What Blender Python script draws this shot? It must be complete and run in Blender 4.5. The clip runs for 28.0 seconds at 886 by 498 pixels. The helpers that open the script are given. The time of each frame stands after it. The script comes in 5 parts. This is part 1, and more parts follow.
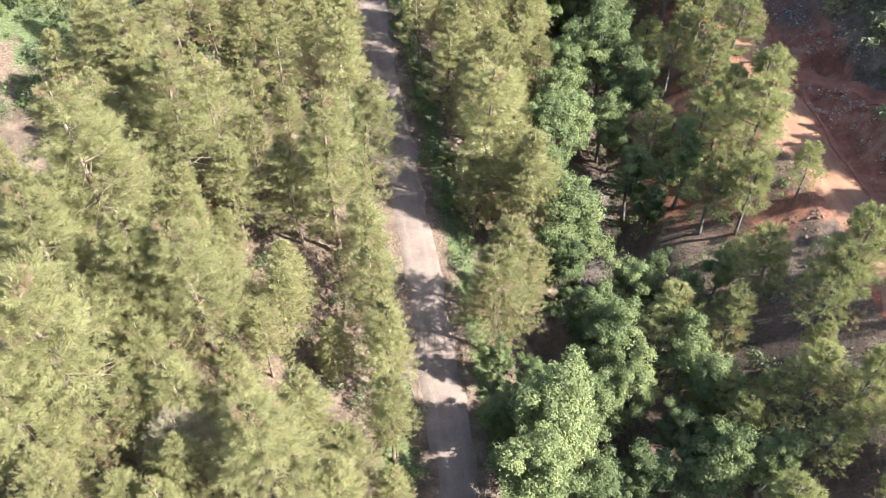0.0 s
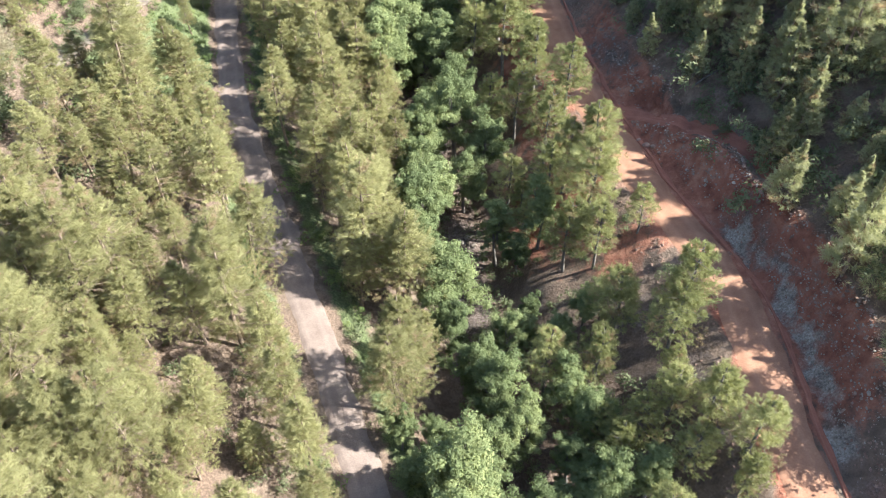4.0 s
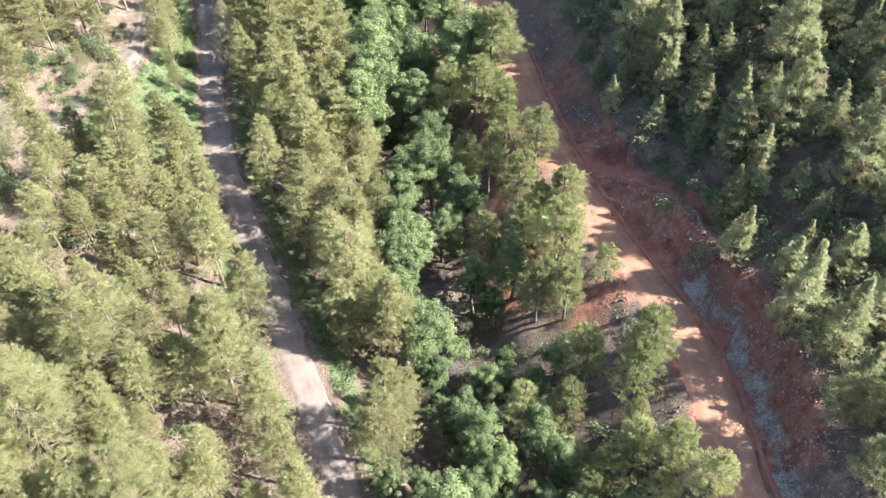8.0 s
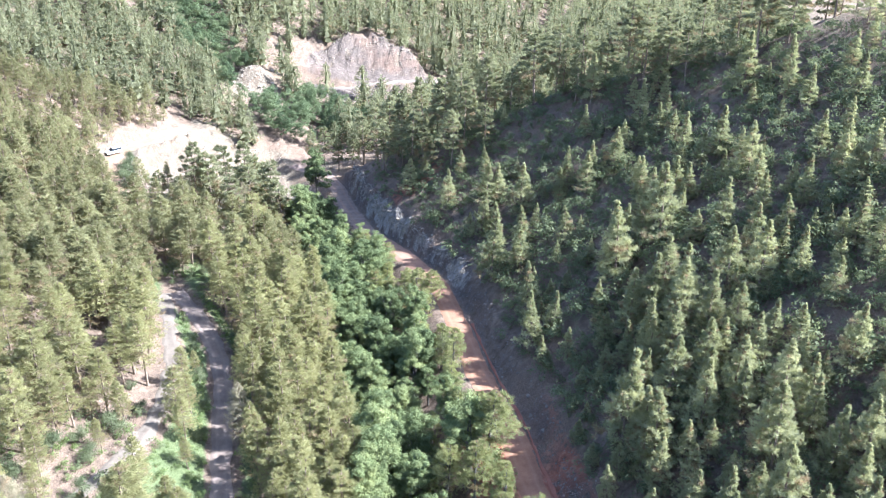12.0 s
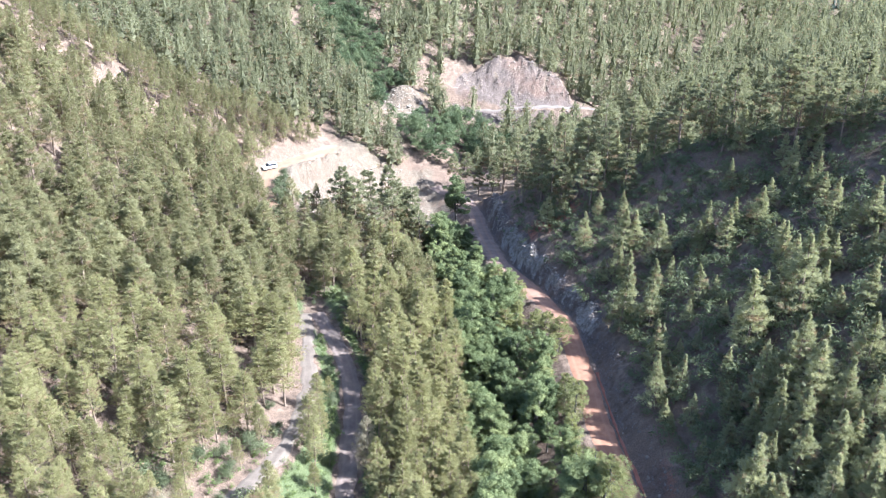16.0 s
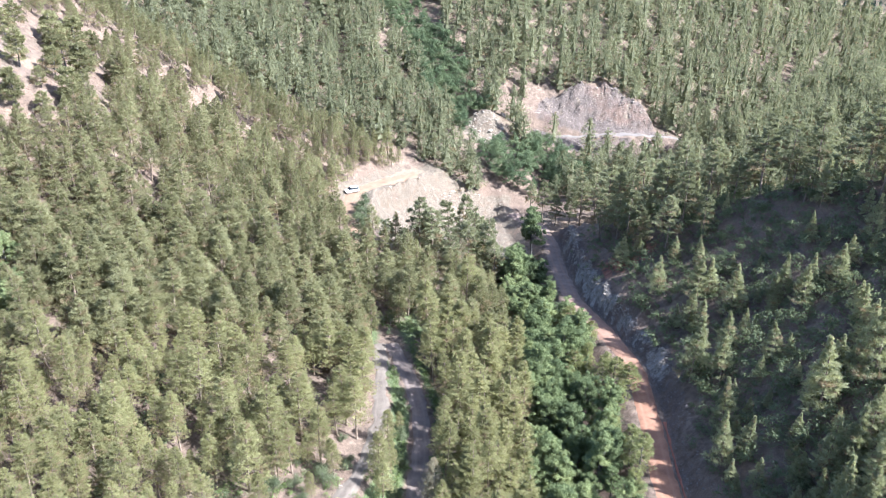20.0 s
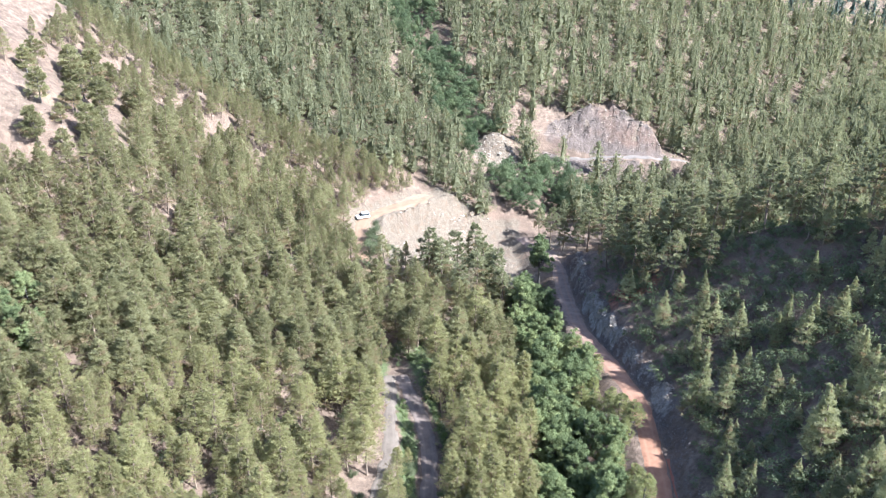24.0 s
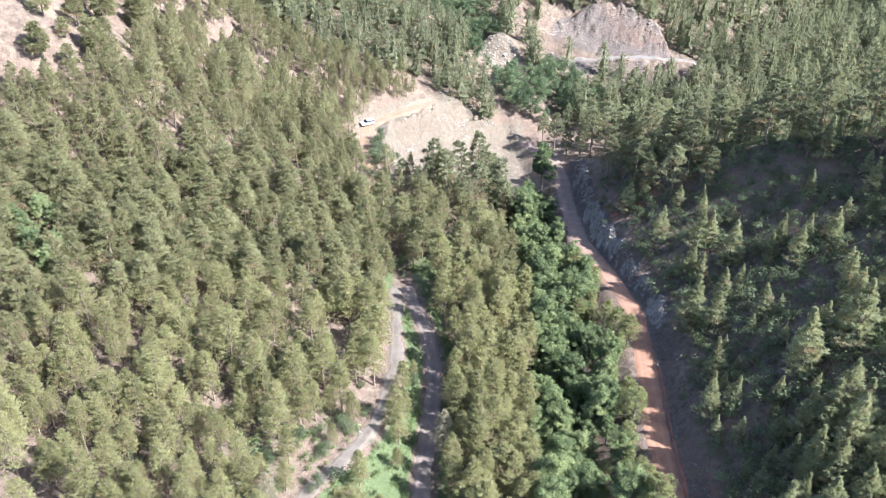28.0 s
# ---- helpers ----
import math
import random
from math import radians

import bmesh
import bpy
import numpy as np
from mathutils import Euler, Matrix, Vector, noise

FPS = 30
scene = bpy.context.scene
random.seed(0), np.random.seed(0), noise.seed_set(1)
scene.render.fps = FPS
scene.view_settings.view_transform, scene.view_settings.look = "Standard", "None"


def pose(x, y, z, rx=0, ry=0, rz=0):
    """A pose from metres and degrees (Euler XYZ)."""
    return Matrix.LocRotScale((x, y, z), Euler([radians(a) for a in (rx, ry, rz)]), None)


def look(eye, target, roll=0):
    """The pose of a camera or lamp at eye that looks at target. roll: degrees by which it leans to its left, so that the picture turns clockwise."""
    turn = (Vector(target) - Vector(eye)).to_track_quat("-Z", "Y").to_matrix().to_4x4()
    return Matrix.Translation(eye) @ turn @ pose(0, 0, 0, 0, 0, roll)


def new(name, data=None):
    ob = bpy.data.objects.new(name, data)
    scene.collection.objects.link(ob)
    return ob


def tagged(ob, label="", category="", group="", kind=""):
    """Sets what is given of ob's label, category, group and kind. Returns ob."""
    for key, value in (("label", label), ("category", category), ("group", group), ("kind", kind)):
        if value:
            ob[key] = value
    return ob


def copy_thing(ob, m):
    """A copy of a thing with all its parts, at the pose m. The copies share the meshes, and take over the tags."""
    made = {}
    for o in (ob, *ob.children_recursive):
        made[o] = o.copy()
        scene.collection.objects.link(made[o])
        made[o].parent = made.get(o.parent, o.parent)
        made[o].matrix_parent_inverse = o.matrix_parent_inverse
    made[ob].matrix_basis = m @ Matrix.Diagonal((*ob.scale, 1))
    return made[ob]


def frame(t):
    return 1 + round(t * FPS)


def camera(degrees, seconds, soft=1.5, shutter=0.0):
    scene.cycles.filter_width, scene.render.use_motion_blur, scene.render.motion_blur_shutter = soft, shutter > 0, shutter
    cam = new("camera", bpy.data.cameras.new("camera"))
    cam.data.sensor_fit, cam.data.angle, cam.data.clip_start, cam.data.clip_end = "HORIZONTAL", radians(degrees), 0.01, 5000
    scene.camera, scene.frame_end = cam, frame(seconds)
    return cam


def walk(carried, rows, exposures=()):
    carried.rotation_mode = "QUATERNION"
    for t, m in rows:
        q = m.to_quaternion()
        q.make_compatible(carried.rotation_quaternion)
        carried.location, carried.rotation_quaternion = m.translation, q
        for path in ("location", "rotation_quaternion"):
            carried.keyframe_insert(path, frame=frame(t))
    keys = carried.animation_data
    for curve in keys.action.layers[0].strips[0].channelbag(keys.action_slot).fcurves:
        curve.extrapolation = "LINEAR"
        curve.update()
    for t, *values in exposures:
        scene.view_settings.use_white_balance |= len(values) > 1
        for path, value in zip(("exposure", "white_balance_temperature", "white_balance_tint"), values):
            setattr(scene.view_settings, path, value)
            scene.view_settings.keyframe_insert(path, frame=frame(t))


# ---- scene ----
cam = camera(54.8, 28.0, soft=0.95)
METRES, EYE, TILT, LEAN, TURN = 64.0, 60.0, -48.4, -0.5, 0.0
ROWS = [
    (0.0, 0.0, 0.0, 0.0, 0.0, 0.0, -0.0),
    (0.5, 0.0005, -0.014, 0.0122, 0.13, 0.26, -0.08),
    (1.0, 0.0015, -0.0278, 0.0247, 0.27, 0.29, -0.17),
    (1.5, 0.0017, -0.0418, 0.037, 0.39, 0.32, -0.25),
    (2.0, 0.002, -0.0564, 0.05, 0.51, 0.33, -0.33),
    (2.5, 0.0026, -0.0706, 0.063, 0.63, 0.32, -0.44),
    (3.0, 0.0031, -0.0841, 0.0755, 0.68, 0.34, -0.42),
    (3.5, 0.0039, -0.0996, 0.0877, -3.92, 0.13, 4.86),
    (4.0, 0.004, -0.1149, 0.1003, -7.63, -0.39, 8.98),
    (4.5, 0.004, -0.1288, 0.1127, -8.16, -0.45, 9.53),
    (6.5, 0.005, -0.1789, 0.1592, -8.73, -0.52, 10.02),
    (7.0, 0.0056, -0.1918, 0.1715, -8.84, -0.49, 10.17),
    (7.5, 0.0062, -0.205, 0.1831, -8.9, -0.48, 10.22),
    (8.0, 0.0072, -0.2185, 0.1947, -8.96, -0.52, 10.24),
    (8.5, 0.0076, -0.2319, 0.2065, -9.04, -0.28, 10.28),
    (9.0, 0.0075, -0.2463, 0.2188, -9.13, 2.71, 10.33),
    (9.5, 0.0072, -0.2599, 0.2308, -9.21, 3.0, 10.36),
    (10.0, 0.0078, -0.2744, 0.2431, -9.26, 11.06, 10.42),
    (10.5, 0.0085, -0.288, 0.2547, -9.31, 11.77, 10.41),
    (11.0, 0.0092, -0.302, 0.2664, -9.37, 13.23, 10.44),
    (11.5, 0.0098, -0.317, 0.2796, -9.45, 20.94, 10.5),
    (13.5, 0.009, -0.3699, 0.3266, -6.49, 21.52, 6.95),
    (14.0, 0.0093, -0.3834, 0.3388, -6.08, 21.57, 6.52),
    (14.5, 0.0098, -0.3951, 0.3519, -3.08, 21.83, 3.06),
    (15.0, 0.0098, -0.4088, 0.3643, -2.51, 21.86, 2.45),
    (15.5, 0.0103, -0.4215, 0.3761, -2.31, 21.88, 2.25),
    (16.0, 0.0107, -0.4348, 0.3879, -2.22, 21.89, 2.15),
    (16.5, 0.0113, -0.4482, 0.3998, -2.14, 21.87, 2.03),
    (17.0, 0.0117, -0.4615, 0.4118, -2.02, 21.88, 1.89),
    (17.5, 0.0121, -0.4724, 0.4238, 0.43, 21.91, -0.93),
    (18.0, 0.012, -0.4845, 0.4352, 0.96, 21.91, -1.52),
    (18.5, 0.0128, -0.4977, 0.4466, 1.2, 21.91, -1.77),
    (19.0, 0.0125, -0.5108, 0.458, 1.32, 21.91, -1.92),
    (19.5, 0.0132, -0.5238, 0.4691, 1.44, 21.92, -2.04),
    (20.0, 0.0125, -0.5372, 0.4806, 1.52, 21.92, -2.14),
    (20.5, 0.013, -0.5489, 0.4912, 1.59, 21.93, -2.22),
    (21.0, 0.0125, -0.5618, 0.5026, 1.67, 21.94, -2.32),
    (21.5, 0.0131, -0.5745, 0.5137, 1.74, 21.95, -2.4),
    (23.5, 0.0137, -0.6282, 0.5596, 1.97, 21.98, -2.66),
    (24.0, 0.0142, -0.6406, 0.5705, 2.01, 21.89, -2.69),
    (24.5, 0.0159, -0.6537, 0.5835, 2.09, 14.59, -2.78),
    (25.0, 0.0159, -0.6667, 0.595, 2.12, 14.35, -2.8),
    (25.5, 0.0161, -0.6802, 0.6064, 2.15, 14.37, -2.8),
    (26.0, 0.0161, -0.6937, 0.618, 2.18, 14.4, -2.82),
    (26.5, 0.0165, -0.7069, 0.6294, 2.21, 13.93, -2.83),
    (27.0, 0.0169, -0.7203, 0.6406, 2.25, 13.85, -2.85),
    (27.5, 0.0167, -0.7334, 0.6521, 2.27, 13.88, -2.86),
    (28.0, 0.0173, -0.7469, 0.6634, 2.29, 13.9, -2.88),
]
walk(cam, [(t, pose(0, 0, EYE, TILT, LEAN, TURN) @ pose(METRES * x, METRES * y, METRES * z, 90 + pitch, roll, yaw)) for t, x, y, z, yaw, pitch, roll in ROWS],
     exposures=[(0, 2.46, 6200, 9), (4, 2.46, 6150, 8), (8, 2.60, 5950, 7), (10, 2.70, 5650, 7), (11.5, 2.77, 5350, 10), (14, 2.63, 5350, 13), (17, 2.47, 5400, 13), (21, 2.36, 5400, 12), (28, 2.33, 5500, 11)])

# exposure and light
SUN_EL, SUN_DIR = 43.0, (0.95, -0.31)          # height in degrees; bearing from which the sun shines (x, y)
world = bpy.data.worlds.new("sky")
scene.world = world
world.use_nodes = True
wn = world.node_tree.nodes
sky = wn.new("ShaderNodeTexSky")
sky.sky_type = "NISHITA"
sky.sun_disc = False
sky.sun_elevation = radians(SUN_EL)
sky.sun_rotation = math.atan2(SUN_DIR[0], SUN_DIR[1])
sky.dust_density = 2.0
world.node_tree.links.new(sky.outputs[0], wn["Background"].inputs[0])
wn["Background"].inputs[1].default_value = 0.092
sun = new("sun", bpy.data.lights.new("sun", "SUN"))
sun.data.energy, sun.data.angle, sun.data.color = 4.9, radians(0.6), (1.0, 0.94, 0.85)
sun.matrix_world = look((SUN_DIR[0] * 300, SUN_DIR[1] * 300, math.tan(radians(SUN_EL)) * 300), (0, 0, 0))


# ---------------------------------------------------------------- materials
def material(name, rough=0.9):
    m = bpy.data.materials.new(name)
    m.use_nodes = True
    nt = m.node_tree
    b = nt.nodes["Principled BSDF"]
    b.inputs["Roughness"].default_value = rough
    b.inputs["Specular IOR Level"].default_value = 0.25
    return m, nt, b


def node(nt, kind, **sets):
    n = nt.nodes.new(kind)
    for k, v in sets.items():
        n.inputs[k.replace("_", " ")].default_value = v
    return n


def coords(nt):
    return nt.nodes.new("ShaderNodeNewGeometry").outputs["Position"]


def noise_tex(nt, vec, scale, detail=4.0, rough=0.6):
    n = node(nt, "ShaderNodeTexNoise", Scale=scale, Detail=detail, Roughness=rough)
    nt.links.new(vec, n.inputs["Vector"])
    return n.outputs["Fac"]


def ramp(nt, fac, stops):
    r = nt.nodes.new("ShaderNodeValToRGB")
    e = r.color_ramp.elements
    e[0].position, e[0].color = stops[0][0], (*stops[0][1], 1)
    e[1].position, e[1].color = stops[-1][0], (*stops[-1][1], 1)
    for p, c in stops[1:-1]:
        x = e.new(p)
        x.color = (*c, 1)
    nt.links.new(fac, r.inputs[0])
    return r.outputs["Color"]


def mix(nt, fac, a, b, kind="MIX"):
    m = nt.nodes.new("ShaderNodeMix")
    m.data_type, m.blend_type = "RGBA", kind
    for sock, v in ((m.inputs[0], fac), (m.inputs[6], a), (m.inputs[7], b)):
        if hasattr(v, "is_output"):
            nt.links.new(v, sock)
        else:
            sock.default_value = v if not isinstance(v, tuple) else (*v, 1)
    return m.outputs[2]


def calc(nt, op, a, b=0.0):
    m = nt.nodes.new("ShaderNodeMath")
    m.operation = op
    for sock, v in zip(m.inputs, (a, b)):
        if hasattr(v, "is_output"):
            nt.links.new(v, sock)
        else:
            sock.default_value = v
    return m.outputs[0]


def attribute(nt, name):
    n = nt.nodes.new("ShaderNodeAttribute")
    n.attribute_name = name
    return n


def bump(nt, b, height, strength, dist):
    n = node(nt, "ShaderNodeBump", Strength=strength, Distance=dist)
    nt.links.new(height, n.inputs["Height"])
    nt.links.new(n.outputs[0], b.inputs["Normal"])


def step01(nt, fac, lo, hi):
    n = nt.nodes.new("ShaderNodeMapRange")
    n.inputs[1].default_value, n.inputs[2].default_value = lo, hi
    nt.links.new(fac, n.inputs[0])
    return n.outputs[0]


def ground_material():
    m, nt, b = material("hill_ground", 0.95)
    p = coords(nt)
    big, mid, fine = noise_tex(nt, p, 0.07, 5), noise_tex(nt, p, 0.6, 6), noise_tex(nt, p, 4.5, 6, 0.7)
    stone = node(nt, "ShaderNodeTexVoronoi", Scale=1.5)
    nt.links.new(p, stone.inputs["Vector"])
    litter = ramp(nt, mid, [(0.3, (0.072, 0.055, 0.043)), (0.5, (0.145, 0.107, 0.08)), (0.7, (0.24, 0.182, 0.14))])
    litter = mix(nt, step01(nt, big, 0.45, 0.65), litter, ramp(nt, fine, [(0.3, (0.085, 0.06, 0.045)), (0.7, (0.225, 0.162, 0.12))]))
    red = ramp(nt, mid, [(0.3, (0.135, 0.048, 0.031)), (0.5, (0.24, 0.098, 0.063)), (0.72, (0.36, 0.19, 0.126))])
    grass = ramp(nt, fine, [(0.3, (0.048, 0.064, 0.027)), (0.5, (0.088, 0.112, 0.048)), (0.72, (0.15, 0.168, 0.085))])
    pale = ramp(nt, fine, [(0.25, (0.055, 0.042, 0.03)), (0.45, (0.128, 0.103, 0.077)), (0.7, (0.238, 0.206, 0.16))])
    pale = mix(nt, step01(nt, mid, 0.5, 0.75), pale, (0.16, 0.112, 0.078))
    tan = ramp(nt, fine, [(0.25, (0.12, 0.078, 0.05)), (0.45, (0.2, 0.142, 0.1)), (0.7, (0.29, 0.222, 0.165))])
    grey = ramp(nt, fine, [(0.3, (0.055, 0.044, 0.038)), (0.5, (0.112, 0.09, 0.078)), (0.7, (0.182, 0.154, 0.136))])
    grey = mix(nt, step01(nt, big, 0.5, 0.65), grey, (0.15, 0.105, 0.082))
    tall = nt.nodes.new("ShaderNodeMapping")
    tall.inputs["Scale"].default_value = (1.0, 1.0, 0.16)
    nt.links.new(p, tall.inputs["Vector"])
    crack = ramp(nt, noise_tex(nt, tall.outputs[0], 0.9, 6, 0.68), [(0.36, (0.42, 0.38, 0.35)), (0.5, (0.86, 0.84, 0.82)), (0.62, (1.15, 1.15, 1.15))])
    pale = mix(nt, 0.4, pale, crack, "MULTIPLY")
    grey = mix(nt, 0.55, grey, crack, "MULTIPLY")
    rock = ramp(nt, fine, [(0.3, (0.14, 0.122, 0.102)), (0.5, (0.245, 0.218, 0.188)), (0.7, (0.36, 0.33, 0.292))])
    rock = mix(nt, 0.8, rock, crack, "MULTIPLY")
    ragged = calc(nt, "MULTIPLY", calc(nt, "SUBTRACT", mid, 0.5), 1.1)
    c = litter
    for name, col in (("grass", grass), ("red", red), ("grey", grey), ("pale", pale), ("tan", tan), ("rock", rock)):
        w = step01(nt, calc(nt, "ADD", attribute(nt, name).outputs["Fac"], ragged), 0.38, 0.62)
        c = mix(nt, w, c, col)
    c = mix(nt, 0.35, c, ramp(nt, fine, [(0.3, (0.3, 0.3, 0.3)), (0.7, (1, 1, 1))]), "MULTIPLY")
    nt.links.new(c, b.inputs["Base Color"])
    bump(nt, b, calc(nt, "ADD", fine, calc(nt, "MULTIPLY", mid, 1.5)), 0.9, 0.35)
    return m


def track_material(name, dark, light, wear, onward=None):
    m, nt, b = material(name, 0.9)
    p = coords(nt)
    mid, fine = noise_tex(nt, p, 0.45, 5), noise_tex(nt, p, 6.0, 6, 0.7)
    c = ramp(nt, mid, [(0.32, dark), (0.68, light)])
    if onward:
        # the colour turns paler along the way
        axes = nt.nodes.new("ShaderNodeSeparateXYZ")
        nt.links.new(p, axes.inputs[0])
        c = mix(nt, step01(nt, axes.outputs[1], 150.0, 200.0), c, ramp(nt, mid, [(0.32, onward[0]), (0.68, onward[1])]))
    across = attribute(nt, "across").outputs["Fac"]
    rut = calc(nt, "ABSOLUTE", calc(nt, "SUBTRACT", calc(nt, "ABSOLUTE", across), 0.42))
    c = mix(nt, calc(nt, "MULTIPLY", step01(nt, calc(nt, "ADD", rut, calc(nt, "MULTIPLY", mid, 0.3)), 0.34, 0.12), 0.35), c, wear)
    c = mix(nt, 0.4, c, ramp(nt, fine, [(0.3, (0.45, 0.45, 0.45)), (0.7, (1, 1, 1))]), "MULTIPLY")
    nt.links.new(c, b.inputs["Base Color"])
    bump(nt, b, fine, 0.6, 0.08)
    return m


def leaf_material(name, dark, mid, light, thin=0.45, dry=(0.27, 0.20, 0.13)):
    m, nt, b = material(name, 0.75)
    b.inputs["Specular IOR Level"].default_value = 0.12
    info = nt.nodes.new("ShaderNodeObjectInfo")
    tint = attribute(nt, "tint").outputs["Fac"]
    f = calc(nt, "ADD", calc(nt, "MULTIPLY", tint, 0.55), calc(nt, "MULTIPLY", info.outputs["Random"], 0.3))
    c = ramp(nt, f, [(0.06, dark), (0.42, mid), (0.76, light), (0.95, dry)])
    nt.links.new(c, b.inputs["Base Color"])
    tr = nt.nodes.new("ShaderNodeBsdfTranslucent")
    nt.links.new(mix(nt, 0.5, c, mix(nt, 1.0, c, (1.0, 1.0, 0.6), "MULTIPLY")), tr.inputs["Color"])
    sh = nt.nodes.new("ShaderNodeMixShader")
    sh.inputs[0].default_value = thin
    nt.links.new(b.outputs[0], sh.inputs[1])
    nt.links.new(tr.outputs[0], sh.inputs[2])
    nt.links.new(sh.outputs[0], nt.nodes["Material Output"].inputs["Surface"])
    return m


def bark_material(name, low, high):
    m, nt, b = material(name, 0.9)
    p = coords(nt)
    n = noise_tex(nt, p, 3.0, 5, 0.7)
    nt.links.new(ramp(nt, n, [(0.3, low), (0.7, high)]), b.inputs["Base Color"])
    bump(nt, b, n, 0.7, 0.05)
    return m


def stone_material(name, dark, light):
    m, nt, b = material(name, 0.85)
    p = coords(nt)
    n, f = noise_tex(nt, p, 1.2, 5), noise_tex(nt, p, 9.0, 5)
    c = ramp(nt, n, [(0.3, dark), (0.7, light)])
    c = mix(nt, 0.4, c, ramp(nt, f, [(0.3, (0.5, 0.48, 0.45)), (0.7, (1, 1, 1))]), "MULTIPLY")
    nt.links.new(c, b.inputs["Base Color"])
    bump(nt, b, f, 0.5, 0.05)
    return m


def plain_material(name, colour, rough, metal=0.0):
    m, nt, b = material(name, rough)
    n = noise_tex(nt, coords(nt), 2.5, 4)
    nt.links.new(mix(nt, 0.25, colour, ramp(nt, n, [(0.3, (0.6, 0.57, 0.53)), (0.7, (1, 1, 1))]), "MULTIPLY"), b.inputs["Base Color"])
    b.inputs["Metallic"].default_value = metal
    return m


GROUND = ground_material()
PAVED = track_material("weathered_paving", (0.125, 0.096, 0.082), (0.193, 0.153, 0.13), (0.222, 0.18, 0.155))
GRAVEL = track_material("pale_gravel", (0.105, 0.092, 0.08), (0.175, 0.155, 0.137), (0.21, 0.19, 0.17))
PATHSTONE = track_material("trodden_pale_earth", (0.1, 0.082, 0.066), (0.16, 0.135, 0.11), (0.185, 0.158, 0.131))
ORANGE = track_material("orange_earth", (0.165, 0.108, 0.07), (0.235, 0.16, 0.108), (0.265, 0.19, 0.135))
DIRT_RED = track_material("raw_red_earth", (0.16, 0.06, 0.04), (0.26, 0.112, 0.074), (0.29, 0.14, 0.098))
DIRT = track_material("red_dirt", (0.165, 0.084, 0.053), (0.25, 0.138, 0.088), (0.29, 0.174, 0.116), ((0.14, 0.1, 0.08), (0.215, 0.163, 0.134)))
PINE = leaf_material("pine_needles", (0.128, 0.13, 0.062), (0.245, 0.24, 0.115), (0.345, 0.335, 0.17), 0.5)
WOOD = leaf_material("wood_needles", (0.104, 0.104, 0.054), (0.21, 0.207, 0.108), (0.305, 0.298, 0.163), 0.54)
YOUNG = leaf_material("young_pine_needles", (0.154, 0.168, 0.1), (0.293, 0.303, 0.178), (0.425, 0.425, 0.257), 0.57)
BANK = leaf_material("bank_pine_needles", (0.12, 0.134, 0.06), (0.236, 0.247, 0.114), (0.35, 0.355, 0.172), 0.55)
OLD = leaf_material("old_needles", (0.108, 0.115, 0.068), (0.2, 0.208, 0.122), (0.318, 0.322, 0.196), 0.54)
GULLY = leaf_material("gully_leaves", (0.045, 0.066, 0.038), (0.092, 0.123, 0.066), (0.165, 0.198, 0.103), 0.42)
# paler and bluer than the nearer pines: haze put into the needle colour
FAR = leaf_material("hazy_far_needles", (0.13, 0.139, 0.085), (0.21, 0.218, 0.135), (0.295, 0.3, 0.188), 0.62)
# darker and bluer: haze and shade of the distant ridges put into the colour
DISTANT = leaf_material("hazy_distant_needles", (0.055, 0.078, 0.066), (0.088, 0.116, 0.098), (0.13, 0.158, 0.135), 0.55)
DRY = leaf_material("dry_needles", (0.135, 0.12, 0.08), (0.225, 0.2, 0.135), (0.31, 0.28, 0.2), 0.4, (0.36, 0.26, 0.17))
BROAD = leaf_material("broad_leaves", (0.074, 0.097, 0.048), (0.155, 0.19, 0.09), (0.265, 0.295, 0.136), 0.45, (0.3, 0.33, 0.13))
BUSH = leaf_material("shrub_leaves", (0.066, 0.084, 0.05), (0.12, 0.143, 0.08), (0.185, 0.205, 0.118), 0.5)
LUSH = leaf_material("verge_leaves", (0.062, 0.09, 0.036), (0.115, 0.155, 0.06), (0.185, 0.225, 0.09), 0.45)
BARK = bark_material("pine_bark", (0.10, 0.075, 0.058), (0.27, 0.21, 0.16))
BARK_GREY = bark_material("grey_bark", (0.065, 0.058, 0.052), (0.17, 0.155, 0.138))
DEADWOOD = bark_material("dry_wood", (0.17, 0.13, 0.095), (0.34, 0.28, 0.21))
STONE = stone_material("grey_stone", (0.09, 0.074, 0.063), (0.22, 0.19, 0.165))
CUT_STONE = stone_material("crumbling_brown_rock", (0.12, 0.095, 0.076), (0.27, 0.23, 0.195))
STONE_RED = stone_material("reddish_stone", (0.12, 0.07, 0.052), (0.27, 0.19, 0.15))
STONE_PALE = stone_material("pale_stone", (0.17, 0.14, 0.11), (0.33, 0.29, 0.245))


# ---------------------------------------------------------------- the lie of the land
# centre lines: y, x, z
PAVED_LINE = np.array([(-60, 6, 0), (10, 3, 0), (29, 1.8, 0), (43, -0.2, 0), (58, -2.7, 0), (74, -5.3, 0), (93, -8.4, 0), (109, -8.5, 0.2),
                       (124, -7.9, 0.6), (138, -9, 1.2), (149, -12.3, 1.9), (161, -17.4, 2.6)], float)
PATH_LINE = np.array([(-60, -30, 10), (60, -29.5, 9), (77, -29, 9), (86, -29, 8.8), (94, -27.5, 8), (102, -23, 6.6), (108, -19.5, 6.2), (119, -17, 5),
                      (134, -16.4, 4), (161, -19.5, 2.7)], float)
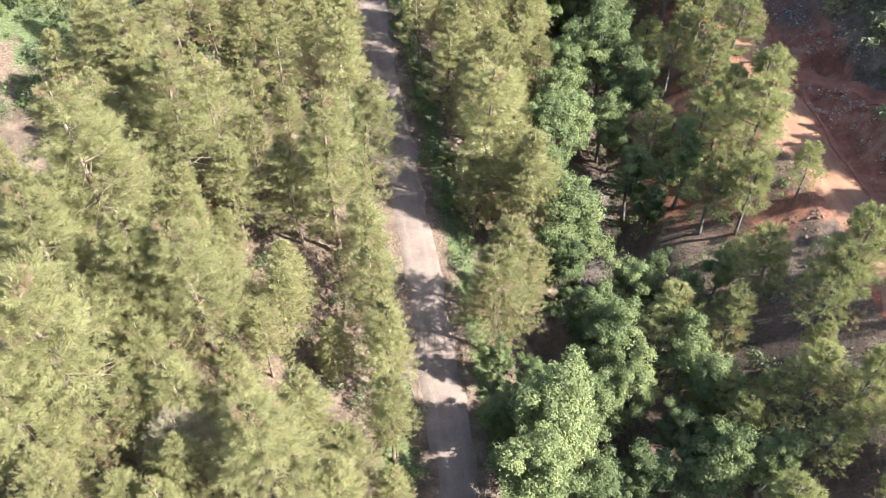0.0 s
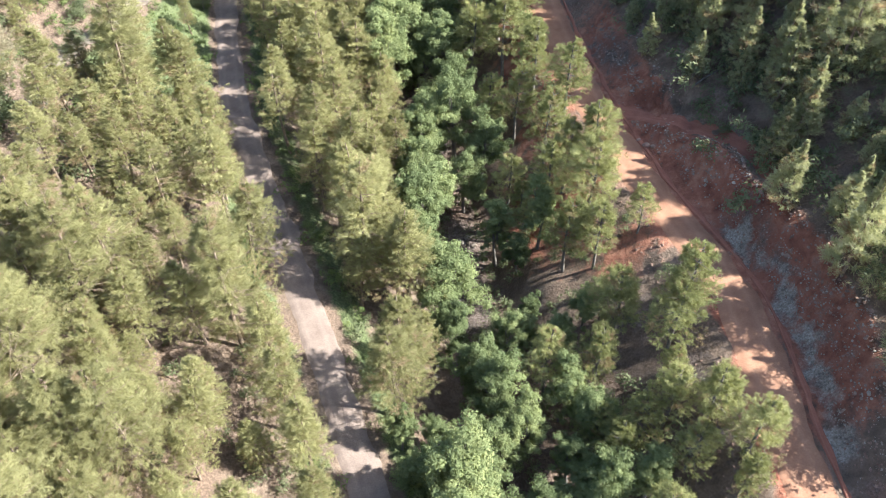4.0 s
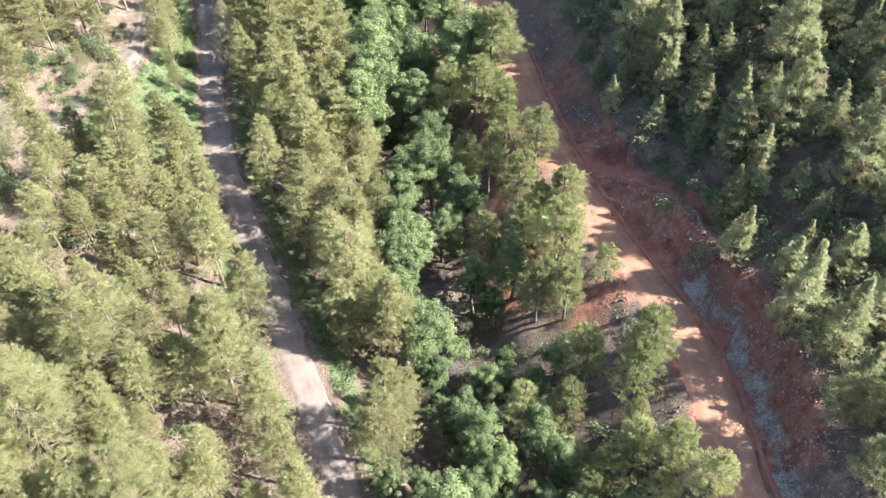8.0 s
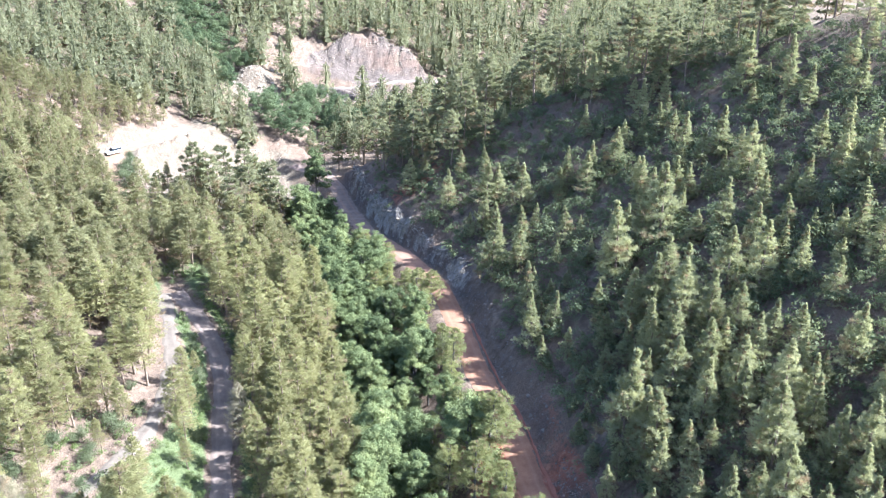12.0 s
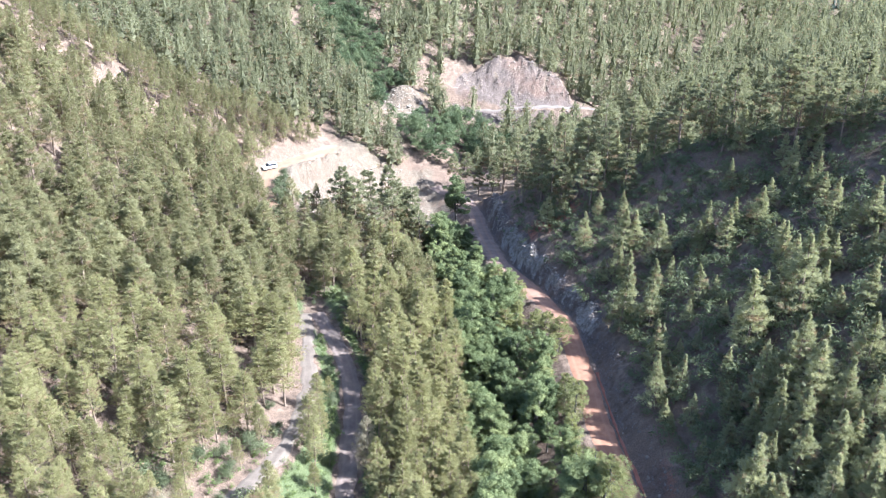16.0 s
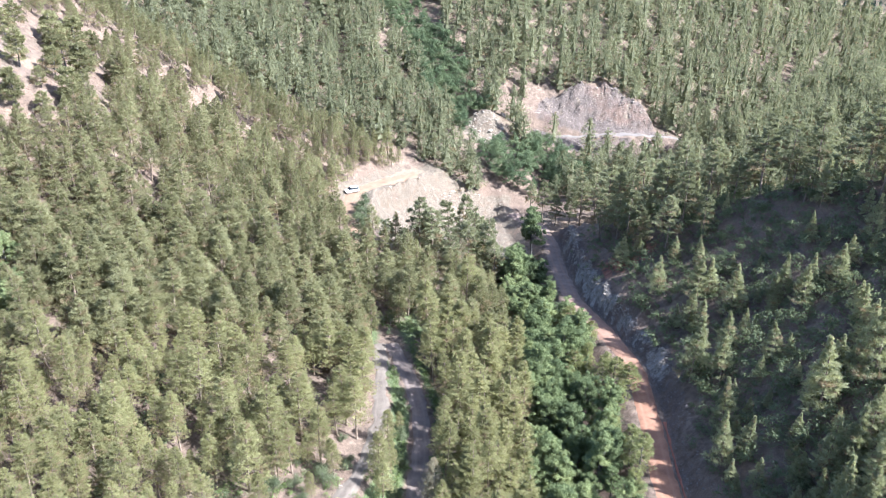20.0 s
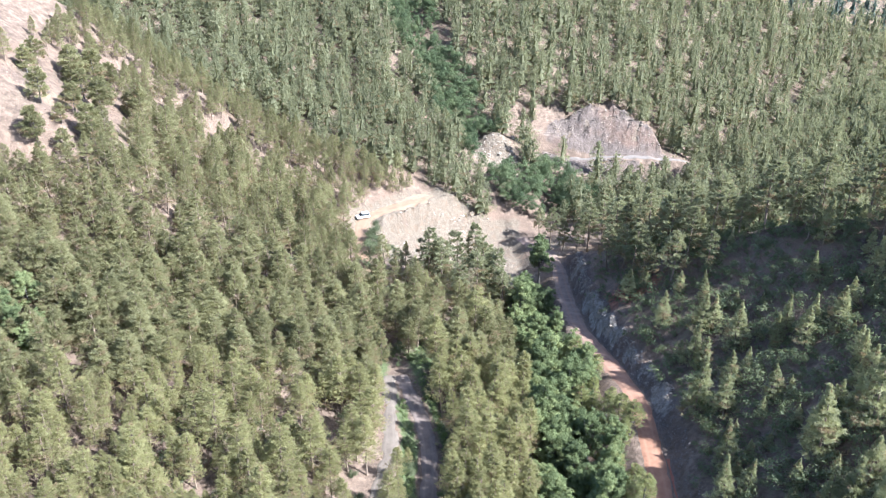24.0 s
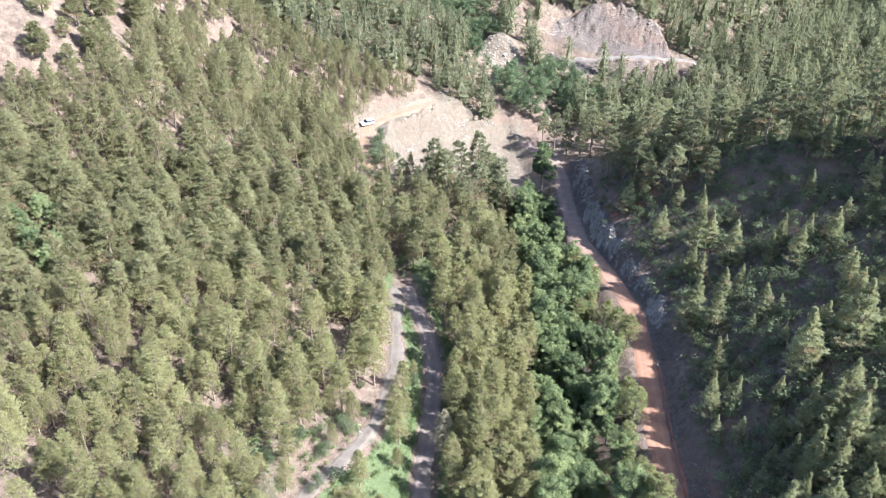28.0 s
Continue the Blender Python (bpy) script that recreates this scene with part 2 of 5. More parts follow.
DIRT_LINE = np.array([(-60, 28, 9), (10, 33, 8), (28, 35, 7.8), (36, 36.6, 7.5), (44, 37.6, 7.2), (52, 36.5, 6.6), (60, 35.2, 6), (68, 34.6, 5.6),
                      (77, 34.4, 5.1), (89, 34.7, 4.6), (102, 35.8, 3.9), (117, 35.4, 3.2), (137, 36, 2.5), (156, 36, 1.9), (172, 31, 1.3),
                      (188, 26, -0.6), (213, 24, -3.8), (232, 23.8, -6.4), (246, 21.5, -7.3), (258, 12, -8.6)], float)
STREAM_LINE = np.array([(-60, 14, -4), (38, 15.5, -5), (48, 14, -5.4), (62, 16.6, -6), (100, 18, -6), (150, 18, -7), (200, 15, -9.5), (240, 11, -11),
                        (262, 6, -11), (285, 12, -9)], float)
# foot of the slope on the west: the path, then the bench with the parked car
FOOT_LINE = np.array([(-60, -30, 10), (60, -29.5, 9), (86, -29, 8.8), (94, -27.5, 8), (102, -23, 6.6), (119, -17, 5), (134, -16.4, 4), (161, -19.5, 2.7),
                      (190, -24, 3.4), (206, -31, 5), (217, -34, 5.5), (226, -36, 6.2), (236, -36, 6.8), (250, -24, 6.8), (262, -16, 6.8)], float)


def line(tab, y):
    return np.interp(y, tab[:, 0], tab[:, 1]), np.interp(y, tab[:, 0], tab[:, 2])


def smooth(a, b, v):
    t = np.clip((v - a) / (b - a), 0, 1)
    return t * t * (3 - 2 * t)


def waves(x, y, size, seed):
    """Cheap smooth unevenness between about -1 and 1."""
    r = np.random.RandomState(seed)
    out = 0
    for k in range(6):
        a, f, p = r.uniform(0, math.tau), r.uniform(0.6, 1.7) / size, r.uniform(0, math.tau)
        out = out + np.sin((x * math.cos(a) + y * math.sin(a)) * f * math.tau + p)
    return out / 3.5


def near_land(x, y):
    xp, zp = line(PAVED_LINE, y)
    xd, zd = line(DIRT_LINE, y)
    xs, zs = line(STREAM_LINE, y)
    xf, zf = line(FOOT_LINE, y)
    joined = smooth(150, 166, y)
    xr = xp * (1 - joined) + (xf + 4) * joined
    zr = zp * (1 - joined) + zf * joined
    half = 2.3 * (1 - joined) + 3.0 * joined
    seg = lambda x0, z0, x1, z1, p=1.0: z0 + (z1 - z0) * np.clip((x - x0) / np.maximum(x1 - x0, 0.2), 0, 1) ** p
    steep = 1 - 0.55 * smooth(206, 222, y)
    rise = 0.30 + 0.11 * smooth(95, 150, y) + 0.17 * smooth(155, 185, y)
    left = np.maximum(xf - 2.0 - x, 0)
    z = zf + rise * left + 0.22 * smooth(38, 60, left) * np.maximum(left - 38, 0) * smooth(140, 185, y) * (1 - 0.6 * smooth(90, 160, left))
    z = np.where(x > xf + 1.6, seg(xf + 1.6, zf, np.maximum(xr - half, xf + 2), zr), z)
    z = np.where(x > xr - half, zr, z)
    z = np.where(x > xr + half, seg(xr + half, zr, xs - 2.4, zs, steep), z)
    z = np.where(x > xs - 2.4, zs, z)
    z = np.where(x > xs + 2.4, seg(xs + 2.4, zs, np.maximum(xd - 3.2, xs + 3), zd), z)
    z = np.where(x > xd - 3.2, zd, z)
    right = np.maximum(x - xd - 2.9, 0)
    cut = 3.4 * smooth(0, 4.0 - 1.6 * smooth(140, 165, y), right) + 2.6 * smooth(165, 182, y) * smooth(0, 3, right)
    spoil = smooth(20, 32, y) * smooth(80, 66, y)
    cut = cut * (1 - spoil) + spoil * ((4.8 - 1.8 * smooth(50, 75, y)) * smooth(0, 4.5, right) - 0.55 * np.clip(right - 4.5, 0, 5.5))
    front = zd + cut + 0.70 * np.maximum(right - 3.5, 0) - 0.25 * np.maximum(right - 90, 0)
    along = ((x - 27) * 55 + (y - 240) * -58) / 79.9
    beyond = ((x - 27) * 58 + (y - 240) * 55) / 79.9
    floor = -7 + 0.07 * np.maximum(x - 20, 0)
    back = np.maximum(-5 + 0.49 * along - 0.62 * beyond, floor)
    front = np.where(beyond > -14, front - np.logaddexp(0, (front - back) / 1.5) * 1.5, front)
    z = np.where(x > xd + 2.9, np.maximum(front, np.minimum(zd, back + 0.5)), z)
    return z


def far_land(x, y):
    west = 6 + 0.36 * (-x - 30) + 0.25 * (y - 245)
    north = 4 + 0.50 * (y - 312) - 0.30 * (x - 40)
    crest = 62 + 0.10 * (x - 40)
    north = north - np.logaddexp(0, (north - crest) / 6) * 6 * 1.25
    floor = -8 + 0.07 * np.maximum(x - 20, 0) + 0.02 * np.maximum(y - 300, 0)
    distant = -40 + 0.42 * (y - 470) + 0.12 * (x - 200)
    z = np.maximum(np.maximum(west, north), np.maximum(floor, np.minimum(distant, 160)))
    gx = 5 - 0.55 * (y - 285)
    z = z - 7 * np.exp(-((x - gx) / 13) ** 2) * smooth(285, 305, y) * smooth(470, 400, y)
    # the road cut across the way: a shelf and a steep face above it
    shelf = smooth(8, 22, x) * smooth(88, 70, x)
    yr = 309 + 0.05 * (x - 42)
    face = 2 + np.minimum(np.clip(y - yr - 3, 0, 16), cut_height(x)) * 1.1
    z = np.where(y > yr + 3, z * (1 - shelf) + shelf * np.maximum(z, np.where(y < yr + 30, face, z)), z)
    z = np.where(np.abs(y - yr) <= 3, z * (1 - shelf) + shelf * 2.0, z)
    return z


def cut_height(x):
    """How high the far road cut's face stands: a ragged dome."""
    x = np.asarray(x, float)
    return 12.5 * np.sqrt(np.clip(1 - ((x - 45) / 22) ** 2, 0, 1)) * (1 + 0.05 * np.sin(x * 0.5 + 1) + 0.025 * np.sin(x * 1.3))


# the bulldozed track that climbs from the dirt road: x, y, depth of its cut
SPUR_LINE = [(34.0, 75.5, 0.0), (38.9, 72.7, 0.9), (41.4, 68.3, 1.5), (44, 64.2, 1.8), (46.2, 59.7, 1.8), (45.9, 55.2, 1.4), (44.6, 51.0, 0.3)]


def spur_cut(x, y, z):
    """Sinks the climbing track into the bank, with a raw scarp on its upper side."""
    best, level = np.full(np.shape(x), 99.0), np.zeros(np.shape(x))
    q = np.array(SPUR_LINE)
    bed = near_land(q[:, 0], q[:, 1]) - q[:, 2]
    for k in range(len(q) - 1):
        ax, ay, bx_, by_ = q[k, 0], q[k, 1], q[k + 1, 0], q[k + 1, 1]
        t = np.clip(((x - ax) * (bx_ - ax) + (y - ay) * (by_ - ay)) / ((bx_ - ax) ** 2 + (by_ - ay) ** 2), 0, 1)
        d = np.hypot(x - ax - t * (bx_ - ax), y - ay - t * (by_ - ay))
        level = np.where(d < best, bed[k] + t * (bed[k + 1] - bed[k]), level)
        best = np.minimum(best, d)
    w = smooth(2.9, 1.7, best)
    return z * (1 - w) + w * np.minimum(level, z + 0.6)


def land(x, y):
    x, y = np.asarray(x, float), np.asarray(y, float)
    t = smooth(246, 280, y + 0.25 * np.clip(-x, 0, 40))
    z = near_land(x, np.minimum(y, 285)) * (1 - t) + far_land(x, np.maximum(y, 225)) * t
    if np.any((x > 28) & (x < 55) & (y > 44) & (y < 82)):
        z = np.where(x > line(DIRT_LINE, y)[0] + 2.7, spur_cut(x, y, z), z)
    z = z + 8.5 * bell(x, y, 3, 300, 7.5, 5)
    away = np.minimum.reduce([np.abs(x - line(PAVED_LINE, y)[0]) + 60 * (y > 164), np.abs(x - line(DIRT_LINE, y)[0]) + 60 * (y > 262),
                              np.abs(x - line(PATH_LINE, y)[0]) + 60 * (y > 164), np.abs(x - line(FOOT_LINE, y)[0]) + 60 * ((y < 200) | (y > 262))])
    rough = smooth(2.4, 7, away)
    crag = smooth(2.5, 6, x - line(FOOT_LINE, y)[0]) * smooth(-5, -11, x - line(STREAM_LINE, y)[0]) * smooth(210, 220, y) * smooth(270, 260, y)
    crag = np.maximum(crag, smooth(18, 26, x) * smooth(74, 66, x) * smooth(313, 316, y) * smooth(334, 326, y))
    xd = line(DIRT_LINE, y)[0]
    crag = np.maximum(crag, smooth(2.8, 4.2, x - xd) * smooth(11, 7, x - xd) * (0.35 + 0.65 * smooth(140, 165, y)) * smooth(20, 40, y) * smooth(240, 230, y))
    z = z + crag * (0.85 * waves(x, y, 5.5, 61) + 0.5 * waves(x, y, 2.6, 62))
    z = z + rough * (0.35 * waves(x, y, 9, 3) + 0.9 * waves(x, y, 34, 4) * smooth(5, 20, away) + 0.12 * waves(x, y, 3.1, 5))
    out = np.maximum(np.maximum(np.abs(x) - 420, y - 760), -y - 80)
    return z * (1 - smooth(0, 900, out)) + 30 * smooth(0, 900, out)


def height(x, y):
    return float(land(x, y))


def spaced(parts):
    out = []
    for a, b, step in parts:
        out += list(np.arange(a, b, step))
    return np.array(sorted(set(np.round(out, 3))))


def grid_mesh(name, xs, ys, zf):
    gx, gy = np.meshgrid(xs, ys)
    gz = zf(gx, gy)
    v = np.stack([gx, gy, gz], -1).reshape(-1, 3)
    n, k = len(xs), len(ys)
    i = (np.arange(k - 1)[:, None] * n + np.arange(n - 1)[None]).ravel()
    return fast_mesh(name, v, np.stack([i, i + 1, i + n + 1, i + n], -1)), gx.ravel(), gy.ravel()


def fast_mesh(name, verts, faces, smooth_faces=False):
    me = bpy.data.meshes.new(name)
    k = faces.shape[1]
    me.vertices.add(len(verts))
    me.vertices.foreach_set("co", np.asarray(verts, np.float32).ravel())
    me.loops.add(faces.size)
    me.loops.foreach_set("vertex_index", faces.astype(np.int32).ravel())
    me.polygons.add(len(faces))
    me.polygons.foreach_set("loop_start", np.arange(0, faces.size, k, dtype=np.int32))
    me.polygons.foreach_set("use_smooth", np.full(len(faces), smooth_faces))
    me.update(calc_edges=True)
    return me


def point_value(me, name, values):
    a = me.attributes.new(name, "FLOAT", "POINT")
    a.data.foreach_set("value", np.asarray(values, np.float32))


def bell(x, y, cx, cy, rx, ry):
    return np.exp(-(((x - cx) / rx) ** 2 + ((y - cy) / ry) ** 2))


def build_ground():
    xs = spaced([(-3000, -400, 260), (-400, -120, 8), (-120, -40, 2.5), (-40, 66, 1.1), (66, 140, 2.5), (140, 420, 8), (420, 3300, 260)])
    ys = spaced([(-2000, -80, 240), (-80, 18, 7), (18, 130, 1.3), (130, 345, 1.7), (345, 460, 5), (460, 760, 12), (760, 4200, 260)])
    me, x, y = grid_mesh("ground", xs, ys, land)
    me.polygons.foreach_set("use_smooth", np.full(len(me.polygons), True))
    xp, xd, xs_, xl = line(PAVED_LINE, y)[0], line(DIRT_LINE, y)[0], line(STREAM_LINE, y)[0], line(PATH_LINE, y)[0]
    near = y < 250
    red = np.where(near, smooth(-14, -6, x - xd) * smooth(8.5, 6, x - xd), 0) * smooth(125, 95, y) * (0.6 + 0.25 * waves(x, y, 16, 8)) * np.where(x < xd - 3, 0.25 + 0.75 * smooth(42, 54, y), 1.0)
    red = np.maximum(red, 0.9 * smooth(20, 34, y) * smooth(84, 70, y) * smooth(2, 4, x - xd) * smooth(8.6, 6.6, x - xd))
    red = np.maximum(red, 0.75 * bell(x, y, 25, 64, 5, 10))
    red = np.maximum(red, 0.7 * bell(x, y, 38, 192, 10, 8))
    tan = 0.85 * bell(x, y, 27, 247, 17, 8) * (0.75 + 0.4 * waves(x, y, 7, 91)) + 0.8 * smooth(-4, -1, x - line(FOOT_LINE, y)[0]) * smooth(4.5, 2.5, x - line(FOOT_LINE, y)[0]) * smooth(204, 212, y) * smooth(262, 255, y)
    tan = np.maximum(tan, bell(x, y, -106, 193, 19, 31) ** 0.8 * (0.35 + 0.5 * waves(x, y, 13, 93)))
    grass = np.where(y < 170, np.exp(-((np.abs(x - xp) - 4.2) / 1.9) ** 2), 0) * 0.75
    grass = np.maximum(grass, 0.85 * smooth(86, 94, y) * smooth(172, 160, y) * smooth(1.5, 3, x - xl) * smooth(-1.5, -3, x - xp))
    grass = np.maximum(grass, 0.7 * bell(x, y, -12, 168, 8, 9))
    grass = np.maximum(grass, 0.55 * bell(x, y, -37, 96, 9, 16))
    grass = np.maximum(grass, 0.8 * bell(x, y, -40, 70, 9, 13) * (1 - bell(x, y, -43, 64, 4, 5)))
    grass = np.maximum(grass, 0.36 * smooth(262, 280, y) * (1 - smooth(0.2, 0.5, bell(x, y, 46, 318, 38, 17))))
    grass = np.maximum(grass, 0.36 * smooth(9, 14, x - xd) * near)
    grey = np.where(near, smooth(1.6, 2.6, x - xd) * smooth(9.0, 5.5, x - xd), 0) * (0.3 + 0.4 * smooth(100, 160, y) + 0.3 * waves(x, y, 11, 9))
    grey = np.maximum(grey, 0.8 * np.exp(-((x - xs_) / 2.6) ** 4) * (y < 240))
    grey = np.maximum(grey, 1.1 * smooth(19, 26, x) * smooth(72, 66, x) * smooth(310, 313, y) * smooth(2.5, -1, y - 314 - cut_height(x)))
    grey = np.maximum(grey, 0.62 * smooth(-15, -11, x - xd) * smooth(-3, -5, x - xd) * smooth(54, 44, y) * (0.8 + 0.4 * waves(x, y, 9, 95)))
    xf = line(FOOT_LINE, y)[0]
    pale = 1.2 * smooth(-3, 1, x - xf) * smooth(9, 4, x - xs_) * smooth(211, 219, y) * smooth(270, 262, y) * (0.78 + 0.32 * waves(x, y, 8, 48))
    pale = np.maximum(pale, 0.75 * smooth(-8, -4, x - xf) * smooth(1, -1, x - xf) * smooth(226, 234, y) * smooth(262, 254, y))
    pale = np.maximum(pale, bell(x, y, -106, 193, 19, 31) ** 0.8 * (0.36 + 0.4 * waves(x, y, 11, 41)))
    grey = np.maximum(grey, bell(x, y, -106, 193, 19, 31) ** 0.8 * (0.3 + 0.3 * waves(x, y, 17, 43)))
    pale = np.maximum(pale, 1.6 * bell(x, y, 3, 296, 8, 6))
    pale = np.maximum(pale, 0.9 * bell(x, y, 22, 250, 16, 7))
    pale = np.maximum(pale, smooth(19, 26, x) * smooth(73, 66, x) * smooth(312, 315, y) * smooth(2, -2, y - 314 - cut_height(x)) * (0.12 + 0.6 * waves(x, y, 7, 49)))
    grey = np.maximum(grey, 0.9 * smooth(20, 26, x) * smooth(76, 70, x) * smooth(298, 301, y) * smooth(308, 306, y))
    rock = smooth(2.7, 3.3, x - xd) * smooth(7.4, 5.6, x - xd) * smooth(138, 160, y) * smooth(240, 231, y) * (0.56 + 0.45 * waves(x, y, 13, 45))
    rock = np.maximum(rock, smooth(2.6, 3.2, x - xd) * smooth(5.6, 4.4, x - xd) * smooth(22, 28, y) * smooth(57, 49, y) * (0.62 + 0.4 * waves(x, y, 5, 47)))
    pale = np.maximum(pale, 0.55 * bell(x, y, -20.5, 108, 3, 6))
    pale = np.maximum(pale, 0.6 * bell(x, y, -14.5, 154, 4.5, 10))
    pale = np.maximum(pale, 0.25 * smooth(-7, -5, x - xl) * smooth(0, -1.5, x - xl) * smooth(108, 116, y) * smooth(156, 146, y))
    pale = np.maximum(pale, 0.2 * bell(x, y, -30, 98, 4, 5))
    pale = np.maximum(pale, 0.6 * bell(x, y, -60, 197, 5, 4) + 0.6 * bell(x, y, -63, 177, 4, 4) + 0.6 * bell(x, y, -39, 173, 4, 3))
    for name, v in (("red", red), ("grass", grass), ("grey", grey), ("pale", pale), ("tan", tan), ("rock", rock)):
        point_value(me, name, v)
    me.materials.append(GROUND)
    return tagged(new("ground", me), "brown needle-littered valley slopes with red soil and pale rock", "ground", kind="structure")


def ribbon(name, points, half, lift, mat, label, step=1.0, wob=0.3):
    """A track laid on the ground along a line of points (x, y)."""
    pts = np.array(points, float)
    s = np.concatenate([[0], np.cumsum(np.hypot(*np.diff(pts, axis=0).T))])
    u = np.arange(0, s[-1], step)
    k = np.hanning(11) / np.hanning(11).sum()
    c = [np.convolve(np.pad(np.interp(u, s, pts[:, a]), 5, "edge"), k, "valid") for a in (0, 1)]
    d = [np.gradient(v, u) for v in c]
    n = np.hypot(*d)
    nx, ny = d[1] / n, -d[0] / n
    cols = np.linspace(-1, 1, 9)
    edges = [half + wob * (waves(u, u * 0 + q, 7, 11) + 0.5 * waves(u, u * 0 + q, 2.2, 13)) for q in (0, 50)]
    w = np.where(cols[None] < 0, edges[0][:, None], edges[1][:, None]) * cols[None]
    x, y = c[0][:, None] + nx[:, None] * w, c[1][:, None] + ny[:, None] * w
    z = land(x, y) + lift - (lift + 0.1) * np.abs(cols[None]) ** 6 - 0.04 * np.exp(-((np.abs(cols[None]) - 0.42) / 0.14) ** 2)
    v = np.stack([x, y, z], -1).reshape(-1, 3)
    m = len(cols)
    i = (np.arange(len(u) - 1)[:, None] * m + np.arange(m - 1)[None]).ravel()
    me = fast_mesh(name, v, np.stack([i, i + 1, i + m + 1, i + m], -1), True)
    point_value(me, "across", np.tile(cols, len(u)))
    me.materials.append(mat)
    return tagged(new(name, me), label, "road", kind="structure")


build_ground()
ribbon("road", PAVED_LINE[:, 1::-1], 1.85, 0.14, PAVED, "worn pale paved forest road with dappled tree shade")
ribbon("dirt_road", DIRT_LINE[:, 1::-1], 2.4, 0.14, DIRT, "graded red dirt road cut along the hillside")
# ridge added in place of the roadside ditch, to give its dark line
ribbon("ditch_line_ridge", [(q[1] + 2.75, q[0]) for q in DIRT_LINE if 0 < q[0] < 140], 0.3, 0.15, DIRT_RED, "low ridge of red earth added in place of the ditch along the dirt road", wob=0.2)
ribbon("gravel_path", PATH_LINE[1:, 1::-1], 1.55, 0.1, PATHSTONE, "narrow pale gravel path among pines", wob=0.5)
ribbon("bench_track", [(-28, 198), (-31.4, 206), (-34, 217), (-36, 226), (-36, 235), (-31, 241), (-24, 248), (-17, 254)], 2.3, 0.12, ORANGE, "orange earth track on a bench above the white cutting", wob=0.5)
ribbon("far_road", [(9, 307), (25, 308), (42, 309), (60, 310), (78, 311), (90, 311)], 1.4, 0.12, GRAVEL, "pale dirt road along the foot of the far rock cut")
ribbon("spur_track", [(a, b) for a, b, c in SPUR_LINE], 1.6, 0.1, DIRT_RED, "raw red bulldozed track climbing the bank")


# ---------------------------------------------------------------- trees
def slivers(centres, ways, length, width, rng, face=None):
    """One thin triangle a needle spray: rooted at centres, pointing along ways, its flat side turned to face where that is given."""
    n = len(centres)
    ways = ways / (np.linalg.norm(ways, axis=1, keepdims=True) + 1e-9)
    side = np.cross(ways, rng.normal(size=(n, 3)) if face is None else face)
    side /= np.linalg.norm(side, axis=1, keepdims=True) + 1e-9
    ln = length * rng.uniform(0.7, 1.3, (n, 1))
    w = width * rng.uniform(0.7, 1.3, (n, 1))
    return np.stack([centres + side * w * 0.5, centres - side * w * 0.5, centres + ways * ln], 1)


def tube(points, radii, sides=6):
    pts = np.asarray(points, float)
    a = np.linspace(0, math.tau, sides, endpoint=False)
    d = np.gradient(pts, axis=0)
    d /= np.linalg.norm(d, axis=1, keepdims=True) + 1e-9
    ref = np.where(np.abs(d[:, 2:3]) > 0.9, np.array([[1.0, 0, 0]]), np.array([[0, 0, 1.0]]))
    u = np.cross(d, ref)
    u /= np.linalg.norm(u, axis=1, keepdims=True)
    w = np.cross(d, u)
    v = pts[:, None] + np.asarray(radii)[:, None, None] * (np.cos(a)[None, :, None] * u[:, None] + np.sin(a)[None, :, None] * w[:, None])
    k = len(pts)
    i = np.arange(k - 1)[:, None] * sides + np.arange(sides)[None]
    j = np.arange(k - 1)[:, None] * sides + (np.arange(sides)[None] + 1) % sides
    return v.reshape(-1, 3), np.stack([i, j, j + sides, i + sides], -1).reshape(-1, 4)


def joined(pieces):
    vs, fs, n = [], [], 0
    for v, f in pieces:
        vs.append(v)
        fs.append(f + n)
        n += len(v)
    return np.concatenate(vs), np.concatenate(fs)


